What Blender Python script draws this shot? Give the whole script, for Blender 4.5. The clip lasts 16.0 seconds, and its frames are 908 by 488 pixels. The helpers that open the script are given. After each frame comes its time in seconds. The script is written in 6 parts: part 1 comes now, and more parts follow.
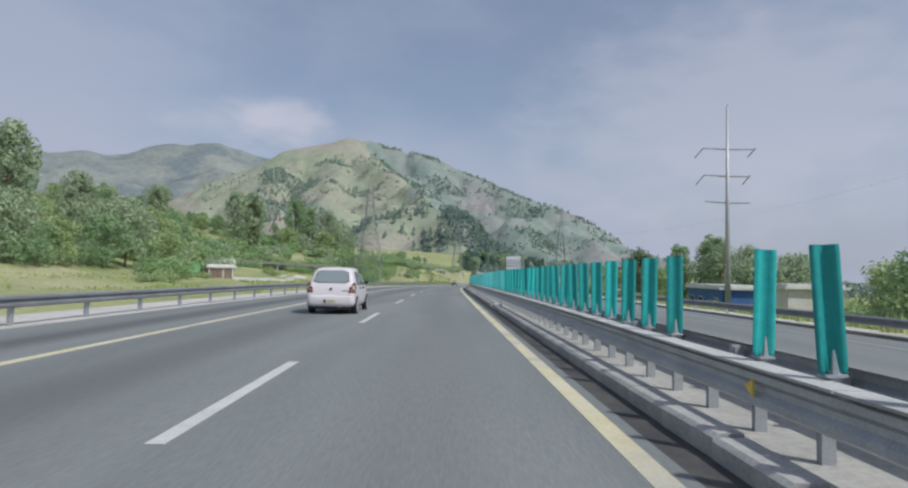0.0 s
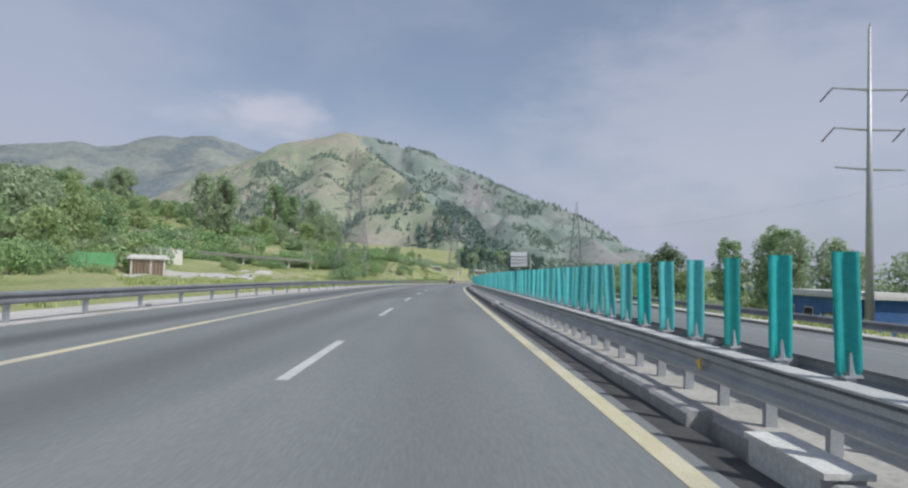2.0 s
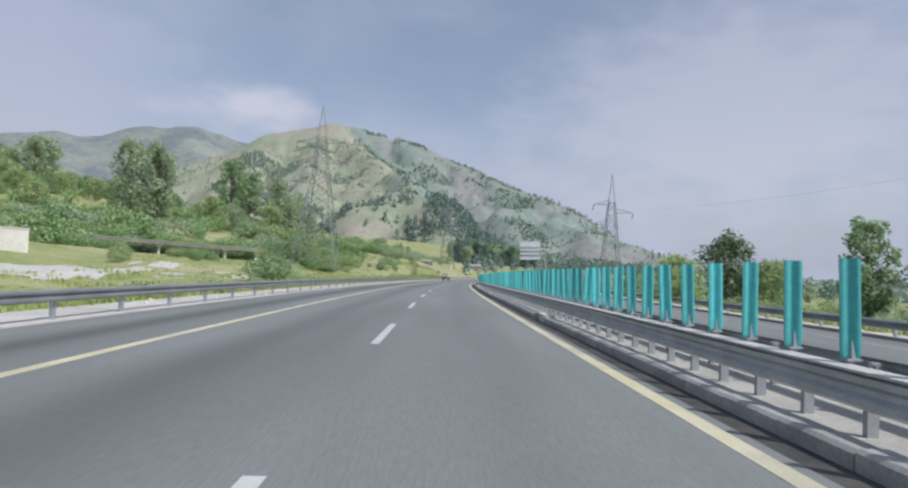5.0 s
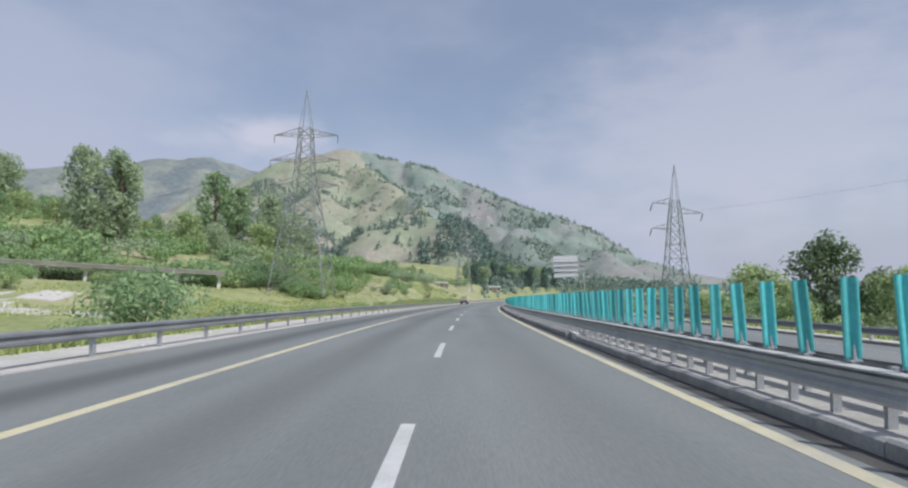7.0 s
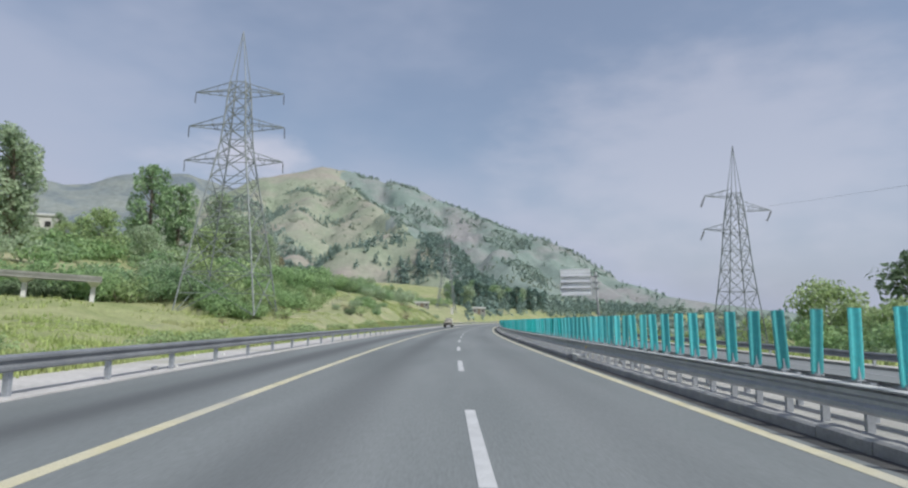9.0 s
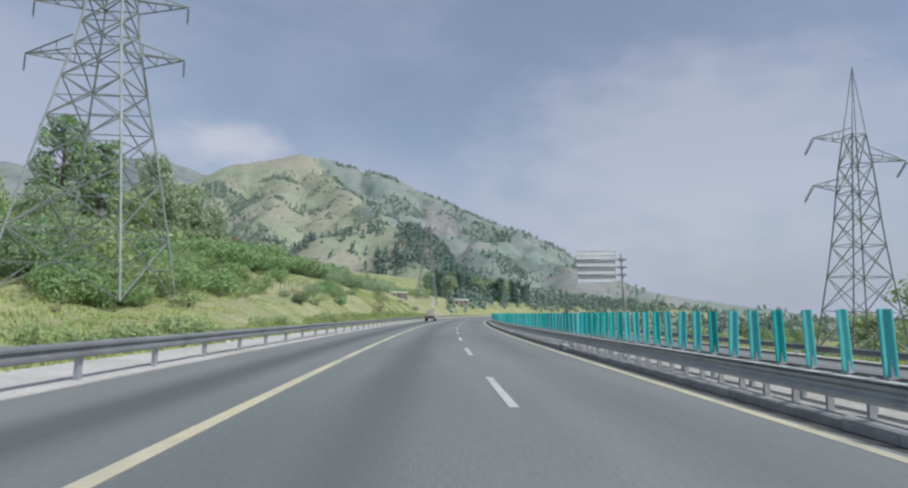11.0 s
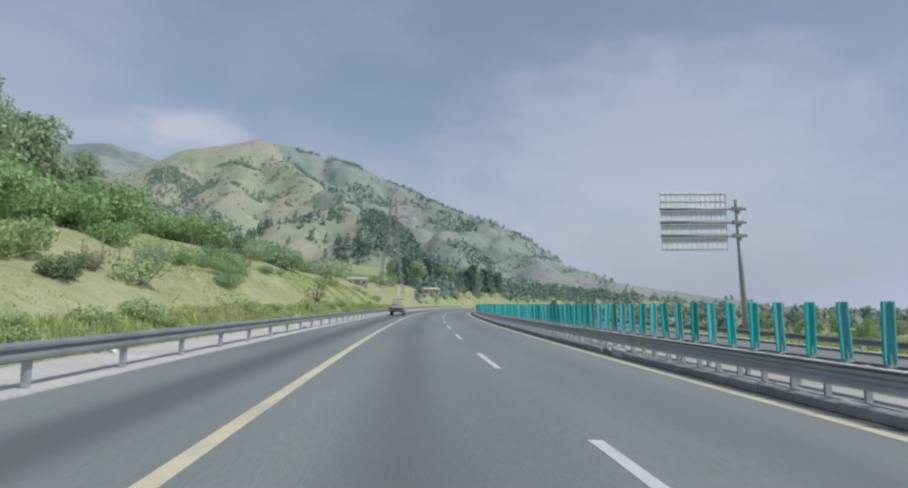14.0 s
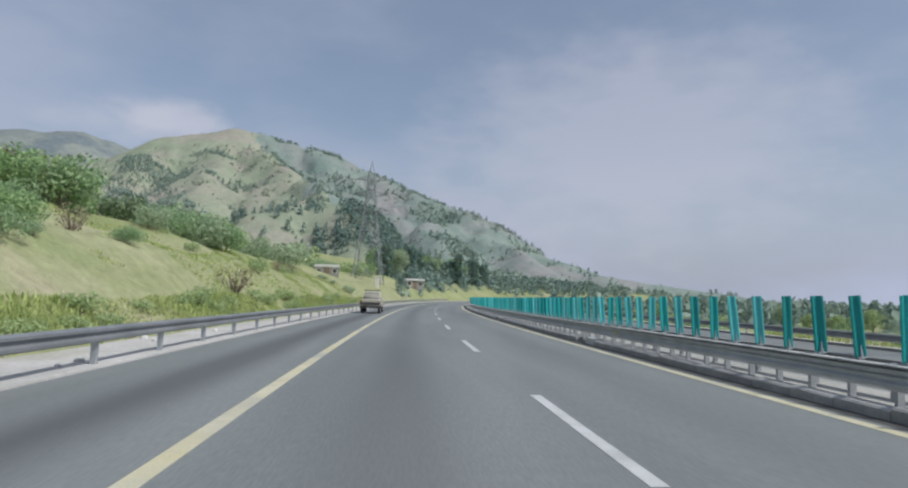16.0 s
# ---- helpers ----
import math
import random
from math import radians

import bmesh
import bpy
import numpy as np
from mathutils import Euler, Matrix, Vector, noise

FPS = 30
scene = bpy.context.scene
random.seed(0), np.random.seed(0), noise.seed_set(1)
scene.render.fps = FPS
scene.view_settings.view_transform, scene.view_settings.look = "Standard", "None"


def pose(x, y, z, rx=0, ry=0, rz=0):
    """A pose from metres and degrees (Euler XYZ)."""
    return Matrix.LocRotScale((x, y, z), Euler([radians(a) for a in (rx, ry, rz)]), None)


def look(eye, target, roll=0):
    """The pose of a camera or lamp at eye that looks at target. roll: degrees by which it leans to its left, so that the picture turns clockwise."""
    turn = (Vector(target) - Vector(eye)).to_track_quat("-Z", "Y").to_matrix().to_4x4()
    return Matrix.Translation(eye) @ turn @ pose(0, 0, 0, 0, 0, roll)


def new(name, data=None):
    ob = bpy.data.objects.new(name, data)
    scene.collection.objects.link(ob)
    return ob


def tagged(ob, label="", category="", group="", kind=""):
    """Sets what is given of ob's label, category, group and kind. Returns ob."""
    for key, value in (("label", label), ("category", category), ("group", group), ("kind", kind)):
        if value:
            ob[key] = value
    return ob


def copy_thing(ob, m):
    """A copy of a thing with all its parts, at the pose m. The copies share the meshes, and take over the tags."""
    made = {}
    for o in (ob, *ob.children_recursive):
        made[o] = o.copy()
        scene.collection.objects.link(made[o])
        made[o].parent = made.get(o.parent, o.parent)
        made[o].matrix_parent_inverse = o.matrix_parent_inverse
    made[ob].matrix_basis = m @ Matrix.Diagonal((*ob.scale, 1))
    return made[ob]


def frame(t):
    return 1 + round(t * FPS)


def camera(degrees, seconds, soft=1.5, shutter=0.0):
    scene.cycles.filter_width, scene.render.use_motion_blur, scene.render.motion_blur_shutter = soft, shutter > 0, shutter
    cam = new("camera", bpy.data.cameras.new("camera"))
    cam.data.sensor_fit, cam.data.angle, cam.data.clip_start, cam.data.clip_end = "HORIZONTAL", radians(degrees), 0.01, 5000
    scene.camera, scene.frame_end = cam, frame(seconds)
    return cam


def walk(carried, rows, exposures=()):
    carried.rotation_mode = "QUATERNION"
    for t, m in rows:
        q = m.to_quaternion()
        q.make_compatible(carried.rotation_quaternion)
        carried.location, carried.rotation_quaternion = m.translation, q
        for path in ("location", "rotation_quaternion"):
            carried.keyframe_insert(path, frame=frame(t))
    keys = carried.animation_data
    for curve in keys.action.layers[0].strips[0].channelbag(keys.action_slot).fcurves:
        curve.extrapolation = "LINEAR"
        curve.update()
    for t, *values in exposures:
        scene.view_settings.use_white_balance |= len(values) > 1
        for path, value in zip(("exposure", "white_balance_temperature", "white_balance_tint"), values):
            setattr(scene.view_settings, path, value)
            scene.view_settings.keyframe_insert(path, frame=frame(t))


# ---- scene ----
SKY, SUN = 0.11, 3.35

# ------------------------------------------------------------------ camera
cam = camera(73.23, 16.0, soft=2.3)


def rig(x, y, z, yaw, pitch, roll):
    return pose(x, y, z, 90 + pitch, 0, yaw) @ pose(0, 0, 0, 0, 0, roll)


PATH = [
    (0.0, rig(1.999, -1.163, 1.298, -6.331, 2.823, 1.060)),
    (0.5, rig(2.365, 3.760, 1.305, -6.524, 2.985, 1.348)),
    (1.0, rig(2.858, 9.224, 1.304, -6.348, 3.241, 0.619)),
    (1.5, rig(3.267, 14.457, 1.296, -6.050, 2.516, 1.063)),
    (2.0, rig(3.595, 18.719, 1.285, -6.756, 2.565, 1.733)),
    (2.5, rig(4.000, 24.361, 1.262, -5.675, 1.399, 2.479)),
    (3.0, rig(4.410, 29.276, 1.237, -6.393, -0.015, 2.716)),
    (3.5, rig(4.770, 33.854, 1.208, -5.957, 1.077, 3.584)),
    (4.0, rig(5.129, 38.604, 1.174, -6.725, 1.673, 3.079)),
    (6.5, rig(7.258, 64.164, 0.917, -7.723, 3.562, 1.274)),
    (7.0, rig(7.665, 68.807, 0.859, -6.417, 4.241, 0.377)),
    (7.5, rig(8.038, 73.384, 0.800, -6.214, 4.403, 1.306)),
    (8.0, rig(8.434, 78.111, 0.735, -7.097, 4.605, 1.631)),
    (8.5, rig(8.818, 82.889, 0.668, -7.076, 4.913, 1.578)),
    (9.0, rig(9.283, 88.535, 0.585, -8.264, 6.289, 0.985)),
    (11.5, rig(11.565, 112.237, 0.212, -10.797, 5.413, 1.928)),
    (12.0, rig(12.193, 117.719, 0.121, -11.446, 5.264, 2.048)),
    (12.5, rig(12.744, 122.109, 0.049, -12.174, 5.552, 2.167)),
    (13.0, rig(13.596, 127.823, -0.047, -13.142, 5.372, 1.809)),
    (13.5, rig(14.269, 132.368, -0.123, -13.517, 5.236, 1.959)),
    (14.0, rig(14.945, 136.449, -0.191, -13.699, 4.934, 1.707)),
    (14.5, rig(15.891, 142.075, -0.284, -14.205, 5.113, 1.502)),
    (15.0, rig(16.749, 147.218, -0.369, -14.809, 4.943, 1.995)),
    (15.5, rig(17.520, 151.229, -0.434, -15.390, 4.634, 1.766)),
    (16.0, rig(18.491, 156.335, -0.515, -15.479, 4.370, 1.831)),
]
walk(cam, PATH, exposures=[(0.0, -0.06, 6300, 7), (2.5, 0.0, 6350, 8), (4.0, 0.08, 6350, 8), (6.5, 0.12, 6350, 9), (9.0, 0.06, 6300, 7), (12.0, 0.0, 6300, 6), (16.0, -0.06, 6300, 6)])

# ------------------------------------------------------------------ light
SUN_TO = Vector((0.60, -0.55, 0.95)).normalized()
world = bpy.data.worlds.new("sky")
scene.world = world
world.use_nodes = True
wn, wl = world.node_tree.nodes, world.node_tree.links
wn.clear()
sky = wn.new("ShaderNodeTexSky")
sky.sky_type = "NISHITA"
sky.sun_disc = False
sky.sun_elevation = math.asin(SUN_TO.z)
sky.sun_rotation = math.atan2(SUN_TO.x, SUN_TO.y)
sky.air_density, sky.dust_density, sky.ozone_density = 1.0, 2.2, 1.2
coord = wn.new("ShaderNodeTexCoord")
stretch = wn.new("ShaderNodeMapping")
stretch.inputs["Scale"].default_value = (1.0, 1.0, 2.2)
stretch.inputs["Location"].default_value = (0.35, 0.1, 0.2)
cloud = wn.new("ShaderNodeTexNoise")
cloud.inputs["Scale"].default_value, cloud.inputs["Detail"].default_value = 1.7, 5.0
cloud.inputs["Roughness"].default_value = 0.5
cover = wn.new("ShaderNodeMapRange")
cover.interpolation_type = "SMOOTHSTEP"
for key, value in (("From Min", 0.40), ("From Max", 0.68), ("To Min", 0.29), ("To Max", 0.80)):
    cover.inputs[key].default_value = value
veil = wn.new("ShaderNodeMix")
veil.data_type = "RGBA"
veil.clamp_factor = False
veil.inputs["B"].default_value = (4.05, 4.28, 5.38, 1.0)
back = wn.new("ShaderNodeBackground")
back.inputs["Strength"].default_value = SKY
out = wn.new("ShaderNodeOutputWorld")
wl.new(coord.outputs["Generated"], stretch.inputs["Vector"])
wl.new(stretch.outputs["Vector"], cloud.inputs["Vector"])
wl.new(cloud.outputs["Fac"], cover.inputs["Value"])
lobes = None
for way, wide, strong, tatter in (((-0.19, 0.9545, 0.229), (0.085, 0.085, 0.036), 0.62, 2.0), ((-0.25, 0.940, 0.222), (0.07, 0.07, 0.022), 0.34, 2.0), ((0.52, 0.82, 0.235), (0.36, 0.36, 0.19), 0.43, 0.8), ((0.40, 0.88, 0.30), (0.16, 0.16, 0.05), 0.32, 1.2)):
    apart = wn.new("ShaderNodeVectorMath")
    apart.operation = "SUBTRACT"
    apart.inputs[1].default_value = Vector(way).normalized()
    wl.new(coord.outputs["Generated"], apart.inputs[0])
    scaled = wn.new("ShaderNodeVectorMath")
    scaled.operation = "DIVIDE"
    scaled.inputs[1].default_value = wide
    wl.new(apart.outputs["Vector"], scaled.inputs[0])
    size = wn.new("ShaderNodeVectorMath")
    size.operation = "LENGTH"
    wl.new(scaled.outputs["Vector"], size.inputs[0])
    ragged = wn.new("ShaderNodeTexNoise")
    ragged.inputs["Scale"].default_value, ragged.inputs["Detail"].default_value = 11.0, 6.0
    wl.new(stretch.outputs["Vector"], ragged.inputs["Vector"])
    edge = wn.new("ShaderNodeMath")
    edge.operation = "MULTIPLY_ADD"
    edge.inputs[1].default_value = -tatter
    wl.new(ragged.outputs["Fac"], edge.inputs[0])
    wl.new(size.outputs["Value"], edge.inputs[2])
    puff = wn.new("ShaderNodeMapRange")
    puff.interpolation_type = "SMOOTHSTEP"
    for key, value in (("From Min", 0.35 - 0.55 * tatter), ("From Max", 1.0 - 0.3 * tatter), ("To Min", strong), ("To Max", 0.0)):
        puff.inputs[key].default_value = value
    wl.new(edge.outputs["Value"], puff.inputs["Value"])
    if lobes is None:
        lobes = puff.outputs["Result"]
    else:
        join = wn.new("ShaderNodeMath")
        join.operation = "MAXIMUM"
        wl.new(lobes, join.inputs[0])
        wl.new(puff.outputs["Result"], join.inputs[1])
        lobes = join.outputs["Value"]
cumulus = wn.new("ShaderNodeMix")
cumulus.data_type = "RGBA"
cumulus.inputs["B"].default_value = (6.0, 5.75, 6.5, 1.0)
wl.new(lobes, cumulus.inputs["Factor"])
rise = wn.new("ShaderNodeSeparateXYZ")
wl.new(coord.outputs["Generated"], rise.inputs["Vector"])
haze = wn.new("ShaderNodeMapRange")
haze.interpolation_type = "SMOOTHSTEP"
for key, value in (("From Min", 0.0), ("From Max", 0.30), ("To Min", 0.46), ("To Max", 0.0)):
    haze.inputs[key].default_value = value
wl.new(rise.outputs["Z"], haze.inputs["Value"])
thick = wn.new("ShaderNodeMath")
thick.operation = "ADD"
wl.new(cover.outputs["Result"], thick.inputs[0])
wl.new(haze.outputs["Result"], thick.inputs[1])
wl.new(thick.outputs["Value"], veil.inputs["Factor"])
wl.new(sky.outputs["Color"], veil.inputs["A"])
wl.new(veil.outputs["Result"], cumulus.inputs["A"])
wl.new(cumulus.outputs["Result"], back.inputs["Color"])
wl.new(back.outputs["Background"], out.inputs["Surface"])

sun = new("sun", bpy.data.lights.new("sun", "SUN"))
sun.data.energy, sun.data.angle, sun.data.color = SUN, radians(1.2), (1.0, 0.965, 0.91)
sun.matrix_world = look((0, 0, 80), Vector((0, 0, 80)) - SUN_TO)


# ------------------------------------------------------------------ materials
def mat(name, c1, c2, rough=0.8, metal=0.0, scale=3.0, fine=40.0, bump=0.2, c3=None, patch=0.25, spot=0.5, spec=0.4,
        translucent=0.0, vary=0.0, island=0.0, coords="Object", stretch=(1, 1, 1), bump_dist=0.02, lanes=(), grainy=0.8):
    """Two colours mixed by coarse noise, a third in patches, and fine grain in colour and relief."""
    m = bpy.data.materials.new(name)
    m.use_nodes = True
    n, l = m.node_tree.nodes, m.node_tree.links
    b = n["Principled BSDF"]
    tc = n.new("ShaderNodeTexCoord")
    mp = n.new("ShaderNodeMapping")
    mp.inputs["Scale"].default_value = stretch
    l.new(tc.outputs[coords], mp.inputs["Vector"])

    def noise_tex(sc, detail, rou=0.6):
        t = n.new("ShaderNodeTexNoise")
        t.inputs["Scale"].default_value, t.inputs["Detail"].default_value, t.inputs["Roughness"].default_value = sc, detail, rou
        l.new(mp.outputs["Vector"], t.inputs["Vector"])
        return t.outputs["Fac"]

    def ramp(value, a, z):
        r = n.new("ShaderNodeMapRange")
        r.inputs["From Min"].default_value, r.inputs["From Max"].default_value = a, z
        l.new(value, r.inputs["Value"])
        return r.outputs["Result"]

    def mix(fac, a, z, blend="MIX"):
        x = n.new("ShaderNodeMix")
        x.data_type, x.blend_type = "RGBA", blend
        for sock, v in (("Factor", fac), ("A", a), ("B", z)):
            if isinstance(v, (tuple, list)):
                x.inputs[sock].default_value = (*v, 1.0)
            elif isinstance(v, (int, float)):
                x.inputs[sock].default_value = v
            else:
                l.new(v, x.inputs[sock])
        return x.outputs["Result"]

    coarse, grain = noise_tex(scale, 4.0), noise_tex(fine, 3.0, 0.7)
    col = mix(ramp(coarse, 0.35, 0.65), c1, c2)
    if c3:
        col = mix(ramp(noise_tex(scale * 0.37 + 0.003, 3.0), spot, spot + patch), col, c3)
    g = mix(ramp(grain, 0.25, 0.75), (0.72, 0.72, 0.72), (1.22, 1.22, 1.22))
    col = mix(grainy, col, g, "MULTIPLY")
    for middle, half, dark in lanes:
        # darker bands along the road, wavering in width
        sep = n.new("ShaderNodeSeparateXYZ")
        l.new(tc.outputs["UV"], sep.inputs["Vector"])
        off = n.new("ShaderNodeMath")
        off.operation = "SUBTRACT"
        off.inputs[1].default_value = middle
        l.new(sep.outputs["Y"], off.inputs[0])
        size = n.new("ShaderNodeMath")
        size.operation = "ABSOLUTE"
        l.new(off.outputs["Value"], size.inputs[0])
        wav = n.new("ShaderNodeMath")
        wav.operation = "MULTIPLY_ADD"
        wav.inputs[1].default_value = -1.1 * half
        l.new(coarse, wav.inputs[0])
        l.new(size.outputs["Value"], wav.inputs[2])
        fade = n.new("ShaderNodeMapRange")
        fade.interpolation_type = "SMOOTHSTEP"
        for key, value in (("From Min", -0.5 * half), ("From Max", 0.6 * half), ("To Min", dark), ("To Max", 0.0)):
            fade.inputs[key].default_value = value
        l.new(wav.outputs["Value"], fade.inputs["Value"])
        col = mix(fade.outputs["Result"], col, (0.062, 0.065, 0.070))
    if vary or island:
        src = n.new("ShaderNodeObjectInfo").outputs["Random"] if vary else n.new("ShaderNodeNewGeometry").outputs["Random Per Island"]
        amount = vary or island
        r = n.new("ShaderNodeMapRange")
        r.inputs["To Min"].default_value, r.inputs["To Max"].default_value = 1 - amount, 1 + amount
        l.new(src, r.inputs["Value"])
        hsv = n.new("ShaderNodeHueSaturation")
        l.new(r.outputs["Result"], hsv.inputs["Value"])
        l.new(col, hsv.inputs["Color"])
        col = hsv.outputs["Color"]
    l.new(col, b.inputs["Base Color"])
    b.inputs["Roughness"].default_value, b.inputs["Metallic"].default_value = rough, metal
    b.inputs["Specular IOR Level"].default_value = spec
    if bump:
        bp = n.new("ShaderNodeBump")
        bp.inputs["Strength"].default_value, bp.inputs["Distance"].default_value = bump, bump_dist
        l.new(grain, bp.inputs["Height"])
        l.new(bp.outputs["Normal"], b.inputs["Normal"])
    if translucent:
        tr = n.new("ShaderNodeBsdfTranslucent")
        l.new(col, tr.inputs["Color"])
        ms = n.new("ShaderNodeMixShader")
        ms.inputs["Fac"].default_value = translucent
        l.new(b.outputs["BSDF"], ms.inputs[1])
        l.new(tr.outputs["BSDF"], ms.inputs[2])
        l.new(ms.outputs["Shader"], n["Material Output"].inputs["Surface"])
    return m


ASPHALT = mat("asphalt", (0.169, 0.184, 0.186), (0.208, 0.222, 0.224), 0.82, scale=0.55, fine=38, bump=0.2, c3=(0.142, 0.155, 0.157),
              spot=0.52, patch=0.2, coords="UV", stretch=(0.12, 1.0, 1.0), spec=0.35, bump_dist=0.005, grainy=0.6,
              lanes=((-5.15, 0.75, 0.65), (-1.95, 0.8, 0.36), (1.9, 0.9, 0.16), (11.2, 1.0, 0.15)))
PAINT_WHITE = mat("white_road_paint", (0.54, 0.545, 0.55), (0.45, 0.455, 0.46), 0.7, scale=2.5, fine=60, bump=0.1, c3=(0.30, 0.305, 0.31), spot=0.60)
PAINT_WORN = mat("worn_road_paint", (0.25, 0.26, 0.265), (0.34, 0.345, 0.35), 0.8, scale=1.5, fine=40, bump=0.1, c3=(0.20, 0.21, 0.215), spot=0.5)
PAINT_YELLOW = mat("yellow_road_paint", (0.53, 0.485, 0.315), (0.575, 0.54, 0.41), 0.7, scale=1.6, fine=60, bump=0.1, c3=(0.38, 0.37, 0.33), spot=0.48)
CONCRETE = mat("concrete", (0.30, 0.30, 0.30), (0.40, 0.395, 0.385), 0.85, scale=1.6, fine=30, bump=0.3, c3=(0.20, 0.20, 0.20), spot=0.58, vary=0.12)
CONCRETE_PALE = mat("pale_concrete", (0.55, 0.55, 0.53), (0.66, 0.655, 0.63), 0.85, scale=1.2, fine=25, bump=0.3, c3=(0.42, 0.41, 0.38), spot=0.6)
WEATHERED = mat("weathered_concrete", (0.23, 0.23, 0.205), (0.31, 0.305, 0.28), 0.9, scale=0.9, fine=12, bump=0.3, c3=(0.16, 0.165, 0.14), spot=0.55)
GUTTER = mat("dirty_gutter", (0.048, 0.048, 0.050), (0.085, 0.083, 0.080), 0.9, scale=1.5, fine=25, bump=0.4, c3=(0.13, 0.122, 0.11), spot=0.62)
STEEL = mat("galvanised_steel", (0.40, 0.42, 0.45), (0.50, 0.52, 0.55), 0.48, metal=0.55, scale=2.0, fine=50, bump=0.05, c3=(0.28, 0.29, 0.30), spot=0.6)
STEEL_DULL = mat("weathered_steel", (0.30, 0.31, 0.32), (0.38, 0.39, 0.40), 0.6, metal=0.4, scale=1.5, fine=40, bump=0.08, c3=(0.22, 0.19, 0.16), spot=0.66)
STEEL_PALE = mat("pale_steel", (0.42, 0.425, 0.43), (0.52, 0.52, 0.515), 0.8, metal=0.1, scale=1.6, fine=30, bump=0.15, c3=(0.30, 0.295, 0.285), spot=0.58)
STEEL_OLD = mat("old_grey_steel", (0.21, 0.22, 0.235), (0.28, 0.29, 0.305), 0.55, metal=0.35, scale=1.2, fine=40, bump=0.08, c3=(0.17, 0.155, 0.14), spot=0.62)
LATTICE = mat("lattice_steel", (0.22, 0.245, 0.245), (0.29, 0.31, 0.31), 0.6, metal=0.3, scale=0.6, fine=12, bump=0.0)
POLE = mat("pole_steel", (0.390, 0.398, 0.415), (0.455, 0.465, 0.480), 0.5, metal=0.35, scale=0.5, fine=10, bump=0.0)
TEAL = mat("teal_plastic", (0.042, 0.455, 0.445), (0.065, 0.52, 0.51), 0.42, scale=1.2, fine=18, bump=0.05, c3=(0.13, 0.56, 0.555), spot=0.58, vary=0.25, translucent=0.35, grainy=0.5)
# Paler copy of the teal, with sun and haze put into the colour
TEAL_LIT = mat("lit_teal_plastic", (0.135, 0.60, 0.61), (0.19, 0.67, 0.68), 0.45, scale=1.2, fine=18, bump=0.05, c3=(0.28, 0.70, 0.70), spot=0.58, vary=0.18, translucent=0.38, grainy=0.5)
TEAL_REST = mat("teal_plastic_rest", (0.12, 0.55, 0.55), (0.16, 0.62, 0.62), 0.42, scale=1.2, fine=18, bump=0.0, c3=(0.15, 0.60, 0.595), spot=0.58, island=0.25, translucent=0.35, grainy=0.5)
EARTH = mat("pale_earth", (0.44, 0.425, 0.41), (0.53, 0.51, 0.495), 0.95, scale=0.5, fine=9, bump=0.5, c3=(0.30, 0.30, 0.20), spot=0.56)
MEDIAN = mat("median_grit", (0.34, 0.335, 0.315), (0.42, 0.41, 0.39), 0.95, scale=0.8, fine=14, bump=0.5, c3=(0.27, 0.27, 0.22), spot=0.6)
GRASS = mat("rough_grass", (0.225, 0.262, 0.115), (0.335, 0.345, 0.185), 0.95, scale=0.16, fine=2.6, bump=0.6, c3=(0.38, 0.355, 0.235), spot=0.54,
            patch=0.16, spec=0.1, bump_dist=0.2)
BANK = mat("earth_bank", (0.252, 0.282, 0.142), (0.340, 0.340, 0.205), 0.95, scale=0.40, fine=1.9, bump=0.8, c3=(0.385, 0.355, 0.245), spot=0.56,
           patch=0.16, spec=0.1, bump_dist=0.25)
BLADES = mat("grass_blades", (0.385, 0.480, 0.170), (0.500, 0.550, 0.255), 0.9, scale=0.12, fine=1.5, bump=0.0, c3=(0.52, 0.48, 0.30), spot=0.52,
             island=0.25, translucent=0.4, spec=0.15)
# Pale, greyed grass colours: aerial haze is painted into the base
HILLSIDE = mat("hillside", (0.232, 0.272, 0.196), (0.298, 0.320, 0.244), 0.95, scale=0.012, fine=0.12, bump=0.3, c3=(0.312, 0.286, 0.250), spot=0.47, patch=0.20,
               spec=0.05, bump_dist=4.0, grainy=0.6)
# East flank: greyer growth, with shading and haze put into the darker, bluer colours
HILLSIDE_EAST_DIMMED = mat("hillside_east_dimmed", (0.179, 0.235, 0.209), (0.225, 0.270, 0.245), 0.95, scale=0.014, fine=0.12, bump=0.3, c3=(0.268, 0.266, 0.265), spot=0.48, patch=0.18,
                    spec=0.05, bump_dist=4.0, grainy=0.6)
# Distance haze is mixed into this grey-green leaf colour
LEAF_DISTANT_HAZED = mat("distant_leaves_hazed", (0.15, 0.19, 0.16), (0.185, 0.22, 0.185), 0.9, scale=0.02, fine=0.3, bump=0.0, island=0.15, spec=0.05)
# Grey-blue stands in for the air haze over the far ridge
FAR_HILL_HAZED = mat("far_hillside_hazed", (0.185, 0.212, 0.215), (0.255, 0.275, 0.248), 0.95, scale=0.006, fine=0.05, bump=0.5, c3=(0.160, 0.190, 0.205), spot=0.5, patch=0.1,
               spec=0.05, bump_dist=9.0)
# LEAF and LEAF_GREY are raised in brightness and blue to carry haze
LEAF = mat("leaves", (0.245, 0.375, 0.200), (0.380, 0.500, 0.285), 0.6, scale=0.35, fine=3.0, bump=0.0, island=0.3, translucent=0.48, spec=0.3)
